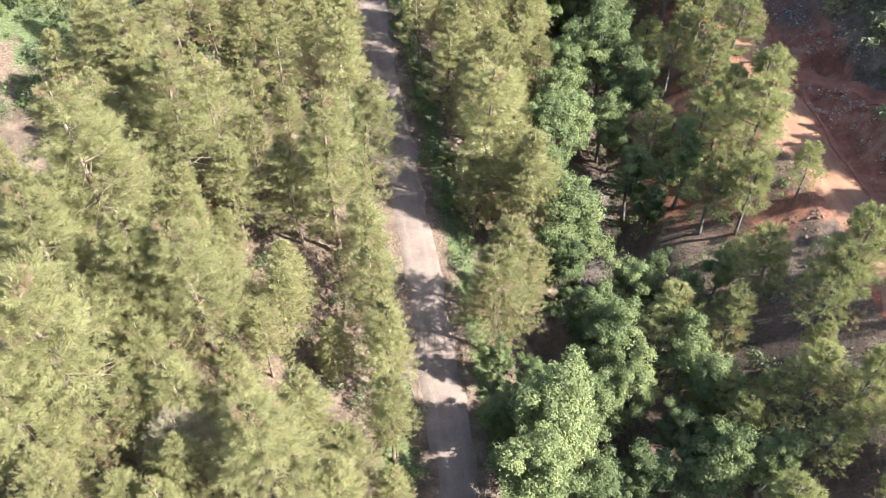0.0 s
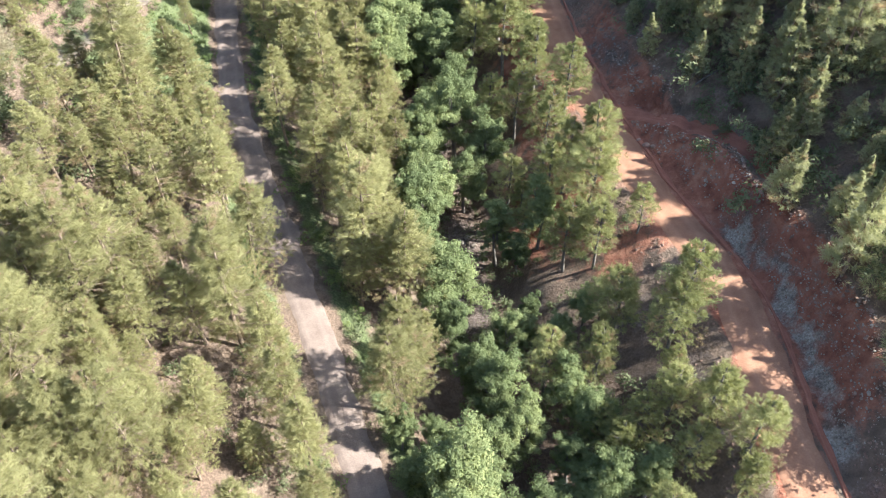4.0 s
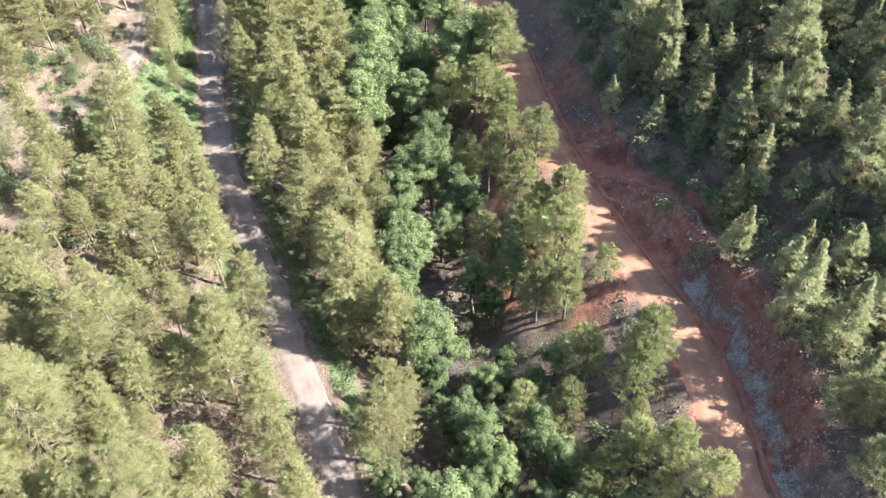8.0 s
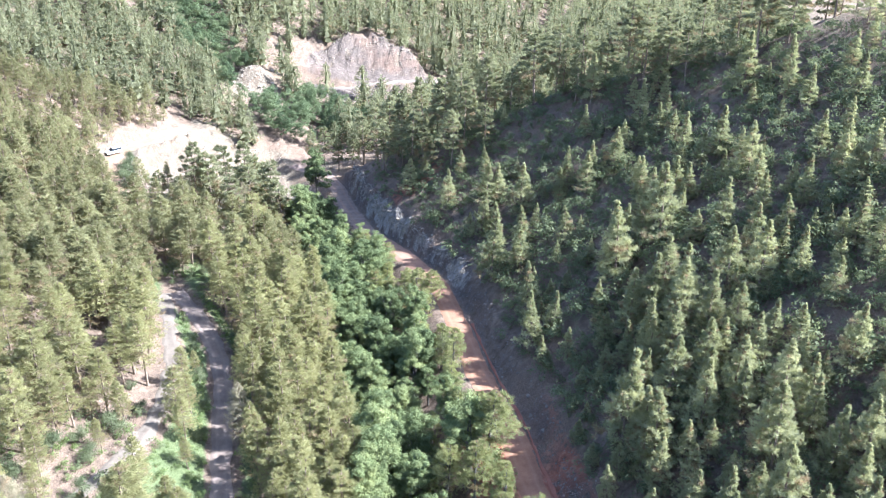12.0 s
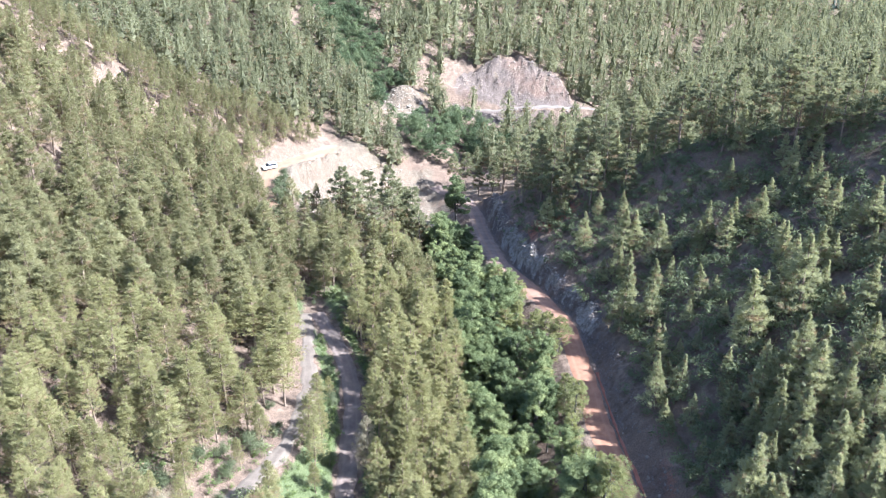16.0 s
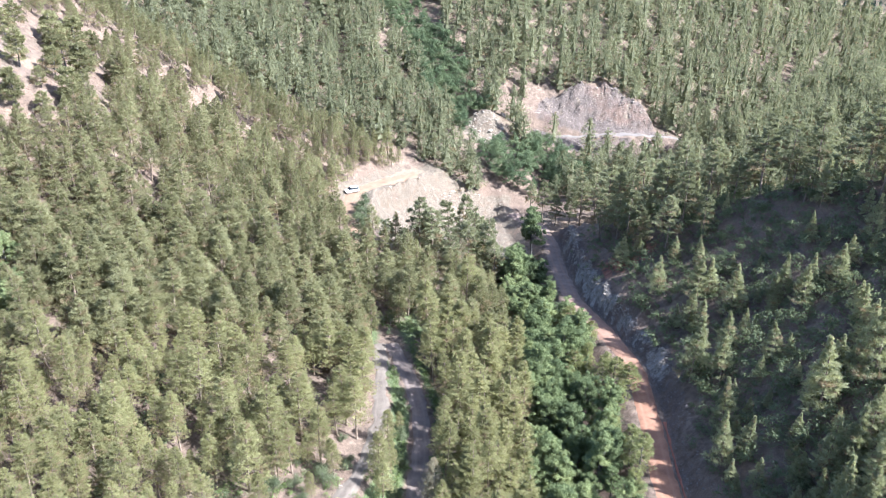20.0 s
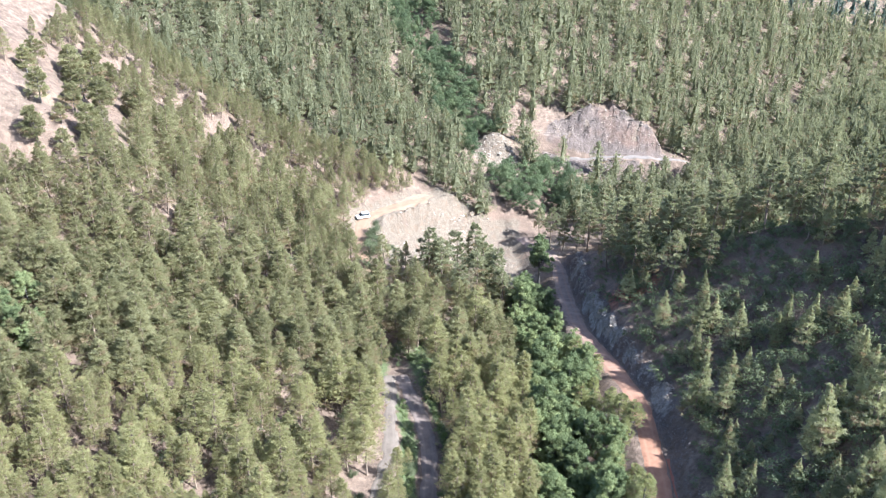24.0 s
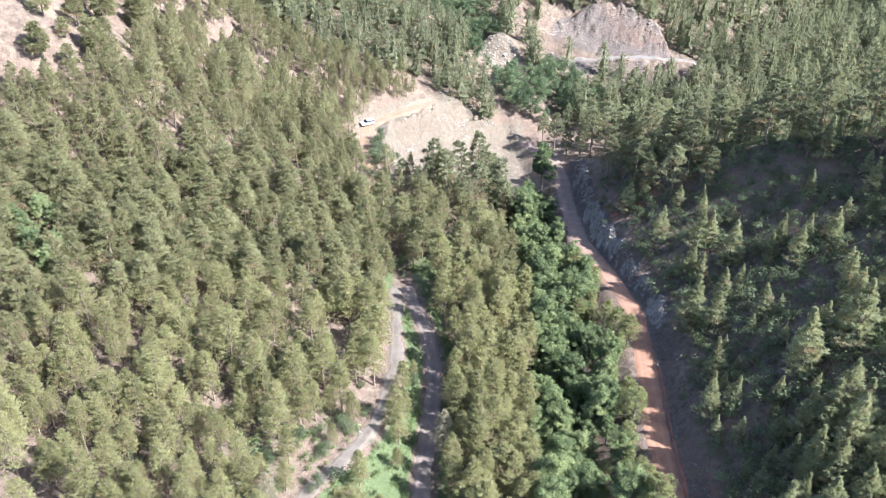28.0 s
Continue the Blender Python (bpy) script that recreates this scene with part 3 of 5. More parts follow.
def pine_shape(rng, h, r, base, boughs, tufts, needles, length, width, round_top=0.6, plume=2.4, pad=0.6, loose=0.5, ruffle=0.25):
    """Crown triangles, tints and the boughs' centre lines of one pine of height h: boughs in loose whorls, each with brush-like shoots of needles."""
    ring = 6
    whorls = max(boughs // ring, 4)
    level = np.repeat((np.arange(whorls) + 0.5) / whorls, ring) ** 0.94
    boughs = len(level)
    u = np.clip(level + rng.normal(size=boughs) * loose / whorls, 0, 1)
    th = np.arange(boughs) * (math.tau / ring) + np.repeat(rng.uniform(0, math.tau, whorls), ring) + rng.uniform(-0.45, 0.45, boughs)
    prof = (1 - u) ** round_top * smooth(-0.35, 0.14, u)
    side = rng.uniform(0, math.tau)
    ln = (r * prof * rng.uniform(0.5, 1.25, boughs) + 0.06) * (1 + 0.2 * np.cos(th - side))
    z0 = h * (base + (0.965 - base) * u)
    rise = (-0.08 + 0.42 * u ** 1.4 + rng.normal(size=boughs) * 0.09) * ln
    f = rng.uniform(0.12, 1.0, (boughs, tufts)) ** pad
    spread = 0.25 * ln[:, None] * np.sin(np.clip(f, 0, 0.95) * 2.9) + 0.05
    lat = rng.normal(size=f.shape) * spread
    ct, st = np.cos(th)[:, None], np.sin(th)[:, None]
    cx = ct * ln[:, None] * f - st * lat
    cy = st * ln[:, None] * f + ct * lat
    cz = z0[:, None] + rise[:, None] * f ** 1.5 + rng.normal(size=f.shape) * 0.06 - 0.12 * np.abs(lat)
    top = 3
    tip = np.stack([rng.normal(size=top) * 0.05, rng.normal(size=top) * 0.05, h * (0.95 + rng.uniform(-0.04, 0.02, top))], -1)
    c = np.concatenate([np.stack([cx, cy, cz], -1).reshape(-1, 3), tip])
    turn = 0.9 * lat / (spread + 0.02)
    way = np.stack([ct - st * turn, st + ct * turn, 0.5 + 0 * f], -1).reshape(-1, 3) + rng.normal(size=(f.size, 3)) * 0.28
    way = np.concatenate([way, np.tile([[0, 0, 1.0]], (top, 1)) + rng.normal(size=(top, 3)) * 0.15])
    way /= np.linalg.norm(way, axis=1, keepdims=True)
    out = np.concatenate([np.stack([ct * (0.25 + 0.6 * f), st * (0.25 + 0.6 * f), 0.62 + 0 * f], -1).reshape(-1, 3), np.tile([[0, 0, 1.0]], (top, 1))])
    out = out + rng.normal(size=out.shape) * 0.22
    many = len(c) * needles
    w2, o2 = np.repeat(way, needles, 0), np.repeat(out, needles, 0)
    stout = np.concatenate([np.repeat(np.clip(ln / 1.1, 0.2, 1.0), tufts), np.full(top, 0.4)])[:, None]
    long = length * plume * np.repeat(rng.uniform(0.6, 1.25, (len(c), 1)) * stout, needles, 0)
    around = rng.normal(size=(many, 3))
    around -= w2 * np.sum(around * w2, 1, keepdims=True)
    c2 = np.repeat(c, needles, 0) + w2 * long * rng.uniform(-0.25, 0.75, (many, 1)) + around * length * 0.22
    d = w2 * 0.75 + around * 0.6
    tri = slivers(c2, d, length * (0.35 + 0.65 * np.repeat(stout, needles, 0)), width, rng, o2 + around * 0.35 + rng.normal(size=(many, 3)) * ruffle)
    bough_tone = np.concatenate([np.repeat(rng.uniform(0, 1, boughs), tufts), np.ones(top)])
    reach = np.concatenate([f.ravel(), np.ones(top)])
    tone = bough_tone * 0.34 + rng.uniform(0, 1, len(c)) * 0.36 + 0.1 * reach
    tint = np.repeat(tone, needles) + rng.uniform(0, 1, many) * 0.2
    withered = np.concatenate([np.repeat(rng.uniform(size=boughs) < np.clip(0.24 - 0.4 * u, 0.035, 1), tufts), np.zeros(top, bool)])
    tint[np.repeat(withered, needles) & (rng.uniform(size=len(tint)) < 0.75)] = 1.9
    tint[np.repeat(rng.uniform(size=len(c)) < 0.02, needles)] = 1.9
    lines = [(np.array([[0, 0, z0[k]], [math.cos(th[k]) * ln[k] * 0.5, math.sin(th[k]) * ln[k] * 0.5, z0[k] + rise[k] * 0.35],
                        [math.cos(th[k]) * ln[k] * 0.92, math.sin(th[k]) * ln[k] * 0.92, z0[k] + rise[k] * 0.88]])) for k in range(boughs)]
    return tri, tint, lines


def tiered_shape(rng, h, r, base, tiers, points, fringe, spray):
    """A pine for the distance: ragged skirts of boughs one above another, with loose sprays at their rims."""
    tris, tints = [], []
    gap = h * (1 - base) / tiers
    for k in range(tiers):
        u = k / tiers
        big = r * (1 - u) ** 1.1 * smooth(-0.4, 0.12, u) * rng.uniform(0.85, 1.12) + 0.12
        z = h * base + gap * k
        a = rng.uniform(0, math.tau) + np.arange(2 * points) * math.pi / points + rng.uniform(-0.12, 0.12, 2 * points)
        q = big * np.where(np.arange(2 * points) % 2, rng.uniform(0.5, 0.75, 2 * points), rng.uniform(0.75, 1.25, 2 * points))
        ring = np.stack([np.cos(a) * q, np.sin(a) * q, z - 0.1 * q + rng.normal(size=2 * points) * 0.12 * gap], -1)
        apex = np.array([rng.normal() * 0.1, rng.normal() * 0.1, z + gap * 1.25 + 0.15])
        tris.append(np.stack([np.repeat(apex[None], 2 * points, 0), ring, np.roll(ring, -1, 0)], 1))
        tints.append(np.repeat(rng.uniform(0, 0.75, points), 2) + rng.uniform(0, 0.25, 2 * points))
        n = fringe // tiers
        b = rng.uniform(0, math.tau, n)
        c = np.stack([np.cos(b) * big * 0.8, np.sin(b) * big * 0.8, z + rng.uniform(0, 0.7, n) * gap], -1)
        w = np.stack([np.cos(b), np.sin(b), rng.uniform(-0.1, 0.7, n)], -1) + rng.normal(size=(n, 3)) * 0.4
        tris.append(slivers(c, w, spray, spray * 0.45, rng))
        tints.append(rng.uniform(0.2, 1.0, n))
    return np.concatenate(tris), np.concatenate(tints)


def far_tree(rng, h, r, tiers, points, boughs, tufts, needles, spray):
    """A distant pine: ragged skirts of boughs one above another, roughened by loose sprays."""
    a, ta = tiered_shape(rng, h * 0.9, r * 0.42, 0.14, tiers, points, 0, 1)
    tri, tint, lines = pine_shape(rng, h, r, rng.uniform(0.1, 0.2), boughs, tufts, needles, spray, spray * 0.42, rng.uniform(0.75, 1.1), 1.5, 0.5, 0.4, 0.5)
    # skirts inside the crown toned down: its inner shade put into their tint
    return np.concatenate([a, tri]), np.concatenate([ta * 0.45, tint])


def crown_mesh(name, tri, tint, mat):
    me = fast_mesh(name, tri.reshape(-1, 3), np.arange(len(tri) * 3).reshape(-1, 3))
    point_value(me, "tint", np.repeat(tint, 3))
    me.materials.append(mat)
    return me


def trunk_mesh(name, rng, h, rad, lines, mat, bare=0):
    bend = rng.normal(size=2) * 0.018 * h
    s = np.linspace(0, 1, 7)
    pts = np.stack([bend[0] * np.sin(s * 3), bend[1] * np.sin(s * 2.4), s * h - 0.25], -1)
    parts = [tube(pts, rad * (1.25 - 1.1 * s) + 0.02, 7)]
    for ln in lines:
        parts.append(tube(ln, rad * np.array([0.26, 0.16, 0.05]), 3))
    for k in range(bare):
        a, z = rng.uniform(0, math.tau), h * rng.uniform(0.25, 0.5)
        w = np.array([math.cos(a), math.sin(a), rng.uniform(-0.2, 0.3)]) * rng.uniform(0.6, 1.7)
        parts.append(tube(np.array([[0, 0, z], [*(w[:2] * 0.6), z + w[2] * 0.5], [*w[:2], z + w[2]]]), np.array([0.035, 0.022, 0.01]), 3))
    v, f = joined(parts)
    me = fast_mesh(name, v, f, True)
    me.materials.append(mat)
    return me


def tree_thing(name, trunk, crown, label, category, group):
    root = tagged(new(name), label, category, group)
    for nm, me in (("trunk", trunk), ("crown", crown)):
        o = new(nm, me)
        o.parent = root
    return root


def stand(protos, spots, rng, sink=0.15):
    """Copies of the prototypes on the ground at spots (x, y, size)."""
    used = set()
    for n, (x, y, s) in enumerate(spots):
        k = n % len(protos)
        sx = s * rng.uniform(0.9, 1.1)
        m = Matrix.LocRotScale((x, y, height(x, y) - sink), Euler((rng.normal() * 0.03, rng.normal() * 0.03, rng.uniform(0, math.tau))), (sx, sx, s))
        if k in used:
            copy_thing(protos[k], m)
        else:
            protos[k].matrix_basis = m
            used.add(k)
    return protos


def scatter(x0, x1, y0, y1, step, keep, seed, loose=0.36):
    """Jittered spots on a grid, thinned by keep(x, y), which gives 0 to 1."""
    r = np.random.RandomState(seed)
    gx, gy = np.meshgrid(np.arange(x0, x1, step), np.arange(y0, y1, step))
    gx = gx + (np.arange(len(gx)) % 2)[:, None] * step / 2 + r.uniform(-loose, loose, gx.shape) * step
    gy = gy + r.uniform(-loose, loose, gy.shape) * step
    gx, gy = gx.ravel(), gy.ravel()
    ok = r.uniform(size=gx.size) < keep(gx, gy)
    return gx[ok], gy[ok]


def wood_mesh(name, shapes, xs, ys, sizes, rng, mat):
    """Many trees in one mesh: shapes are lists of (triangles, tint)."""
    tris, tints = [], []
    zs = land(xs, ys) - 0.2
    pick = rng.randint(0, len(shapes), len(xs))
    for k, (tri, tint) in enumerate(shapes):
        sel = np.where(pick == k)[0]
        if not len(sel):
            continue
        a = rng.uniform(0, math.tau, len(sel))
        c, s = np.cos(a)[:, None, None], np.sin(a)[:, None, None]
        sc = sizes[sel][:, None, None]
        wide = sc * rng.uniform(0.85, 1.15, len(sel))[:, None, None]
        x, y, z = tri[None, :, :, 0], tri[None, :, :, 1], tri[None, :, :, 2]
        p = np.stack([(x * c - y * s) * wide + xs[sel][:, None, None], (x * s + y * c) * wide + ys[sel][:, None, None], z * sc + zs[sel][:, None, None]], -1)
        tris.append(p.reshape(-1, 3, 3))
        tone = (rng.uniform(0, 1, len(sel)) * 0.5 - 0.1 + 0.07 * waves(xs[sel], ys[sel], 24, 71) + 0.07)[:, None]
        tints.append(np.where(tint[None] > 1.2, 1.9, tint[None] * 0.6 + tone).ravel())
    return crown_mesh(name, np.concatenate(tris), np.concatenate(tints), mat)


def stems_mesh(name, xs, ys, sizes, h, rad, rng, mat):
    """The bare stems of many far trees in one mesh."""
    zs = land(xs, ys) - 0.3
    v, f = tube(np.array([[0, 0, 0], [0, 0, 0.5], [0, 0, 1.0]]), np.array([1, 0.75, 0.2]), 4)
    lean = rng.normal(size=(len(xs), 2)) * 0.025
    vv = np.stack([v[None, :, 0] * rad + xs[:, None] + lean[:, :1] * v[None, :, 2] * h, v[None, :, 1] * rad + ys[:, None] + lean[:, 1:] * v[None, :, 2] * h,
                   zs[:, None] + v[None, :, 2] * (h * sizes)[:, None]], -1)
    ff = f[None] + (np.arange(len(xs)) * len(v))[:, None, None]
    me = fast_mesh(name, vv.reshape(-1, 3), ff.reshape(-1, 4), True)
    me.materials.append(mat)
    return me


# where each kind grows
def clear_of_tracks(x, y, gap):
    xp, xd, xl, xf, xs = (line(tab, y)[0] for tab in (PAVED_LINE, DIRT_LINE, PATH_LINE, FOOT_LINE, STREAM_LINE))
    ok = (np.abs(x - xp) > gap + 1.2) | (y > 163)
    ok &= ((x < xd - gap - 1.6) | (x > xd + gap + 4.5)) | (y > 262)
    ok &= (np.abs(x - xl) > gap + 0.2) | (y > 163) | (y < 62)
    ok &= ~((x > xl - 1) & (x < xp) & (y > 98) & (y < 172))
    ok &= ~((x > xf - 3.5) & (x < xs + 5) & (y > 213) & (y < 260))
    ok &= ~((np.abs(x - xf) < 4) & (y > 196) & (y < 262))
    ok &= ~((np.abs(y - 311) < 4.5) & (x > 8) & (x < 84))
    ok &= ~((y > 308) & (y < 315 + cut_height(x)) & (x > 21) & (x < 69))
    ok &= ~(bell(x, y, 42, 62, 5, 11) > 0.45) & ~(bell(x, y, 43, 46, 4, 7) > 0.45)
    return ok


def apart_from(xs, ys, taken, gap):
    """Which of the spots keep their distance from the trees that stand already."""
    if not len(taken):
        return np.ones(len(xs), bool)
    t = np.array([(v[0], v[1]) for v in taken])
    return np.min(np.hypot(xs[:, None] - t[None, :, 0], ys[:, None] - t[None, :, 1]), 1) > gap


def in_sight(x, y):
    return (np.abs(x - 8) < 0.62 * y + 26) * 1.0


def stream_gap(x, y):
    return x - line(STREAM_LINE, y)[0]


def past_spur(x, y):
    return ((x - 27) * 58 + (y - 240) * 55) / 79.9


def tall_pines(x, y):
    xp = line(PAVED_LINE, y)[0]
    s = stream_gap(x, y)
    strip = ((x < xp) | ((s < -6.5) & (y > 163))) & (y < 262)
    d = np.where(bell(x, y, -106, 193, 18, 29) > 0.37, 0.03, 1) * np.where(bell(x, y, -36, 97, 8, 11) > 0.7, 0.6, 1)
    d = d * np.where(bell(x, y, -40, 59, 6.5, 17) > 0.42, 0.03, 1) * np.where(bell(x, y, -27, 101, 8, 10) > 0.8, 0.25, 1)
    d = d * np.where((x > line(PATH_LINE, y)[0] - 3.5) & (x < xp) & (y > 116) & (y < 150), 0.4, 1)
    xl = line(PATH_LINE, y)[0]
    d = d * np.where((x > xl - 9) & (x < xl) & (y > 100) & (y < 140), 0.85, 1)
    d = d * np.where((x > xl - 5) & (x < xp) & (y > 90 + np.clip((x + 22) * 1.6, -5, 0)) & (y < 109), 0.25, 1)
    d = d * np.where((waves(x, y, 21, 21) > 0.9), 0.45, 0.98)
    return strip * clear_of_tracks(x, y, 2.0) * d * in_sight(x, y) * (0.8 + 0.2 * smooth(-35, -60, x + 0.2 * (120 - y)))


def young_pines(x, y):
    xd = line(DIRT_LINE, y)[0]
    far = np.where(y > 104, np.where(x < 78, 0.2, 0.32), 0.85)
    return (x > xd + 6.5) * (past_spur(x, y) < -4) * clear_of_tracks(x, y, 1.5) * far * in_sight(x, y)


def broad_trees(x, y):
    s = stream_gap(x, y)
    near = (np.abs(s) < 6.0) & (y < 236) & (y > 92)
    near |= (s > 0) & (s < 10.5) & (y > 95) & (y < 205)
    near |= (s > 3) & (s < 10) & (y > 24) & (y < 95) & (waves(x, y, 13, 51) > 0.45)
    gx = 5 - 0.55 * (y - 285)
    far = (y > 268) & (y < 420) & (np.abs(x - gx - 4 * waves(x * 0, y, 40, 81)) < 11 + 4 * waves(x * 0, y, 25, 82))
    far |= (bell(x, y, 26, 284, 17, 11) > 0.4)
    return (near * 0.92 + far * 0.9) * clear_of_tracks(x, y, 1.0) * (bell(x, y, 3, 293, 11, 9) < 0.4) * ~((y > 152) & (y < 262) & (x > line(DIRT_LINE, y)[0] - 5.6))


def far_pines(x, y):
    gx = 5 - 0.55 * (y - 285)
    thin = np.where((past_spur(x, y) < 12) & (y < 275) & (x > 15), 0.35, 1.0) * np.where((x > 18) & (x < 76) & (y > 292) & (y < 310), np.where(y < 302, 0.4, 0.06), 1.0) * np.where(bell(x, y, 3, 293, 11, 9) > 0.35, 0.0, 1.0)
    thin = thin * np.where(bell(x, y, 82, 300, 26, 11) > 0.5, 0.4, 1.0)
    return ((y > 262) | ((past_spur(x, y) > -3) & (x > 42))) * (np.abs(x - gx) > 11) * clear_of_tracks(x, y, 1.2) * (bell(x, y, 24, 285, 14, 12) < 0.5) * in_sight(x, y) * thin


rng = np.random.RandomState(7)

# trees that stand out: x, y, height
BANK_PINES = [(28.7, 81.3, 12), (30.7, 75, 11), (27, 89.1, 13), (25.6, 77.6, 11), (30.5, 63.7, 11), (27.6, 64.9, 10), (25.7, 63.8, 11), (27.7, 58.7, 12),
              (25, 55.3, 11), (27.5, 53.5, 10), (31.6, 42.5, 11), (30.3, 41, 10), (26.4, 44.6, 9), (23.5, 40.9, 10), (27.3, 34.1, 9), (29.7, 32, 9),
              (24.8, 34.2, 9), (29.1, 37.3, 5), (23.5, 94.1, 13), (29.5, 100, 12), (29, 112, 10), (30, 124, 10), (30.4, 95, 12), (27, 70, 11), (21.6, 35.9, 9), (22.7, 31.8, 9), (27.5, 29.6, 8)]
EDGE_PINES = [(-20.2, 132.8, 15), (-21.5, 130.3, 14), (-21.9, 126.8, 14), (-24.5, 114.6, 13), (-28.6, 110.4, 11), (-31.1, 99, 10), (-0.7, 181.5, 18), (-9.2, 163.4, 17),
              (9.9, 82.6, 14), (5.2, 42, 16), (6.4, 45.6, 17), (8.2, 48.4, 14), (3.4, 56.4, 16), (4.6, 58.8, 16), (7.5, 59.5, 15), (-13.5, 111, 10), (-12.8, 118, 9), (-14, 124, 10), (-13, 105.5, 9), (-12.4, 130, 8),
              (-14.6, 114.8, 9), (-3.6, 36.5, 13), (-4.6, 41, 14), (-3.2, 31, 13), (-5.8, 27.5, 13), (-24.5, 106, 9), (-26.5, 113, 12), (-34, 104, 12), (-11.6, 87.5, 14), (-14.5, 89, 14), (-17.5, 88, 14), (-20.5, 89.3, 13), (-23.4, 86.5, 13),
              (-13, 84.5, 14), (-19, 85.3, 14), (-25.2, 81.5, 13), (-25.9, 77, 12), (-25.6, 71.5, 12), (-25.8, 66, 12)]
SLOPE_PINES_A = [(43, 173.7, 10), (41.3, 190.5, 6), (47.5, 180.7, 7), (46.7, 159.9, 12), (49.7, 166.6, 11), (52.4, 166.4, 9.5), (55.3, 158.7, 11), (58.1, 167.1, 8),
                 (62.5, 167, 4), (60.9, 151.8, 5), (65.7, 149.6, 8), (68, 153.4, 8), (71.5, 149.9, 9.5), (73.4, 162.8, 6.5), (71.2, 138.9, 9), (44.4, 143, 12),
                 (49.1, 139.7, 9), (46.2, 125.6, 11), (56.9, 137.3, 8), (59.5, 136.1, 8), (64.1, 127, 10), (58.9, 118.6, 12), (67.3, 120.3, 13), (47.6, 117, 8),
                 (62, 107.6, 10), (65.6, 110.7, 5), (51.9, 105.9, 10), (55.6, 104.7, 10), (57.5, 103.2, 9), (62.3, 101.3, 12), (47.2, 108.7, 6), (60, 146.4, 5)]
SLOPE_PINES_B = [(69.6, 113.3, 8.5), (72.5, 110.4, 8.5), (68.1, 99.9, 10), (78, 109, 8.5), (78.3, 103, 7), (84.2, 110.8, 9), (70.8, 132.1, 10), (74.7, 126.1, 6),
                 (70.2, 95.1, 10.5), (73.9, 92, 9.5), (74.2, 84.7, 6.5), (47.2, 121.8, 8), (53, 110.8, 6), (62.1, 93.4, 9), (64, 89.9, 8), (66.2, 85, 7),
                 (67.4, 81, 7), (70.8, 83.8, 5), (50.2, 101.1, 8), (46.2, 84.9, 13), (48.5, 79.8, 10), (51, 77.1, 7), (52.4, 86, 12), (50.2, 73, 12)]
SLOPE_PINES_C = [(53.5, 75.4, 8), (57.9, 77.2, 8), (57.9, 69.1, 12), (64.6, 73.2, 9), (54.6, 62.3, 12), (56.8, 65, 6), (60.5, 68.7, 7), (62.4, 65.1, 8),
                 (65.6, 63.9, 8.5), (59.1, 55.1, 11), (57.7, 59.4, 7), (44, 50, 12), (46.3, 44.6, 9), (44.6, 40.2, 10), (50.7, 43.5, 7), (50.6, 37.6, 9),
                 (45.9, 36, 10), (45.9, 78.9, 12), (48.8, 70.5, 11), (43.9, 30.2, 8), (46.4, 27.8, 9), (42.9, 24, 9), (56.2, 52.2, 12), (52, 50, 9), (51, 31, 9),
                 (57.5, 102.3, 11), (60, 98, 11), (52.8, 98.8, 9), (56.2, 92.7, 11), (59.5, 89.5, 11)]
OLD_PINES = [(39, 195.5, 18), (54, 183.1, 12), (37.5, 221.8, 18), (33.4, 243.9, 17), (22.4, 251.4, 12), (29.9, 243.1, 17), (19.1, 256.5, 10), (38.6, 248.9, 16),
             (72.9, 176.8, 10), (38.6, 207.2, 18), (47.5, 199, 17), (51.5, 200, 18), (57, 196, 17), (62.5, 192, 16), (67.5, 189, 16), (72, 187, 16),
             (77, 184, 15), (82, 182, 15), (87, 178, 14), (93, 174, 14), (98, 170, 14), (104, 166, 13), (60, 204, 17), (70, 197, 16), (80, 190, 15), (90, 184, 15),
             (45, 212, 17), (42, 230, 16), (50, 222, 17), (26, 246, 14)]
FRONT_PINES = [(-13.5, 203, 17), (-9.5, 201, 17), (3.5, 207, 18), (-17, 198, 15), (6, 201, 15), (-5, 196, 15), (0.5, 212, 17), (-22, 204, 12), (-2.7, 223, 18), (1.6, 218.5, 17), (-6, 207, 17), (-11.5, 206.5, 18), (-1.5, 203, 16)]
UPPER_PINES = [(-90.7, 183, 10), (-105, 206.7, 7), (-102.4, 222.8, 7), (-98.4, 174, 7), (-93.7, 175.6, 7), (-97, 190, 9), (-95.5, 200.5, 8), (-101, 204, 9), (-99, 212, 7), (-107, 211, 8), (-112, 204, 8), (-96.5, 182, 6), (-102, 185, 7), (-94, 214, 8), (-100, 196, 6), (-104.3, 218.5, 8), (-110, 196, 8)]
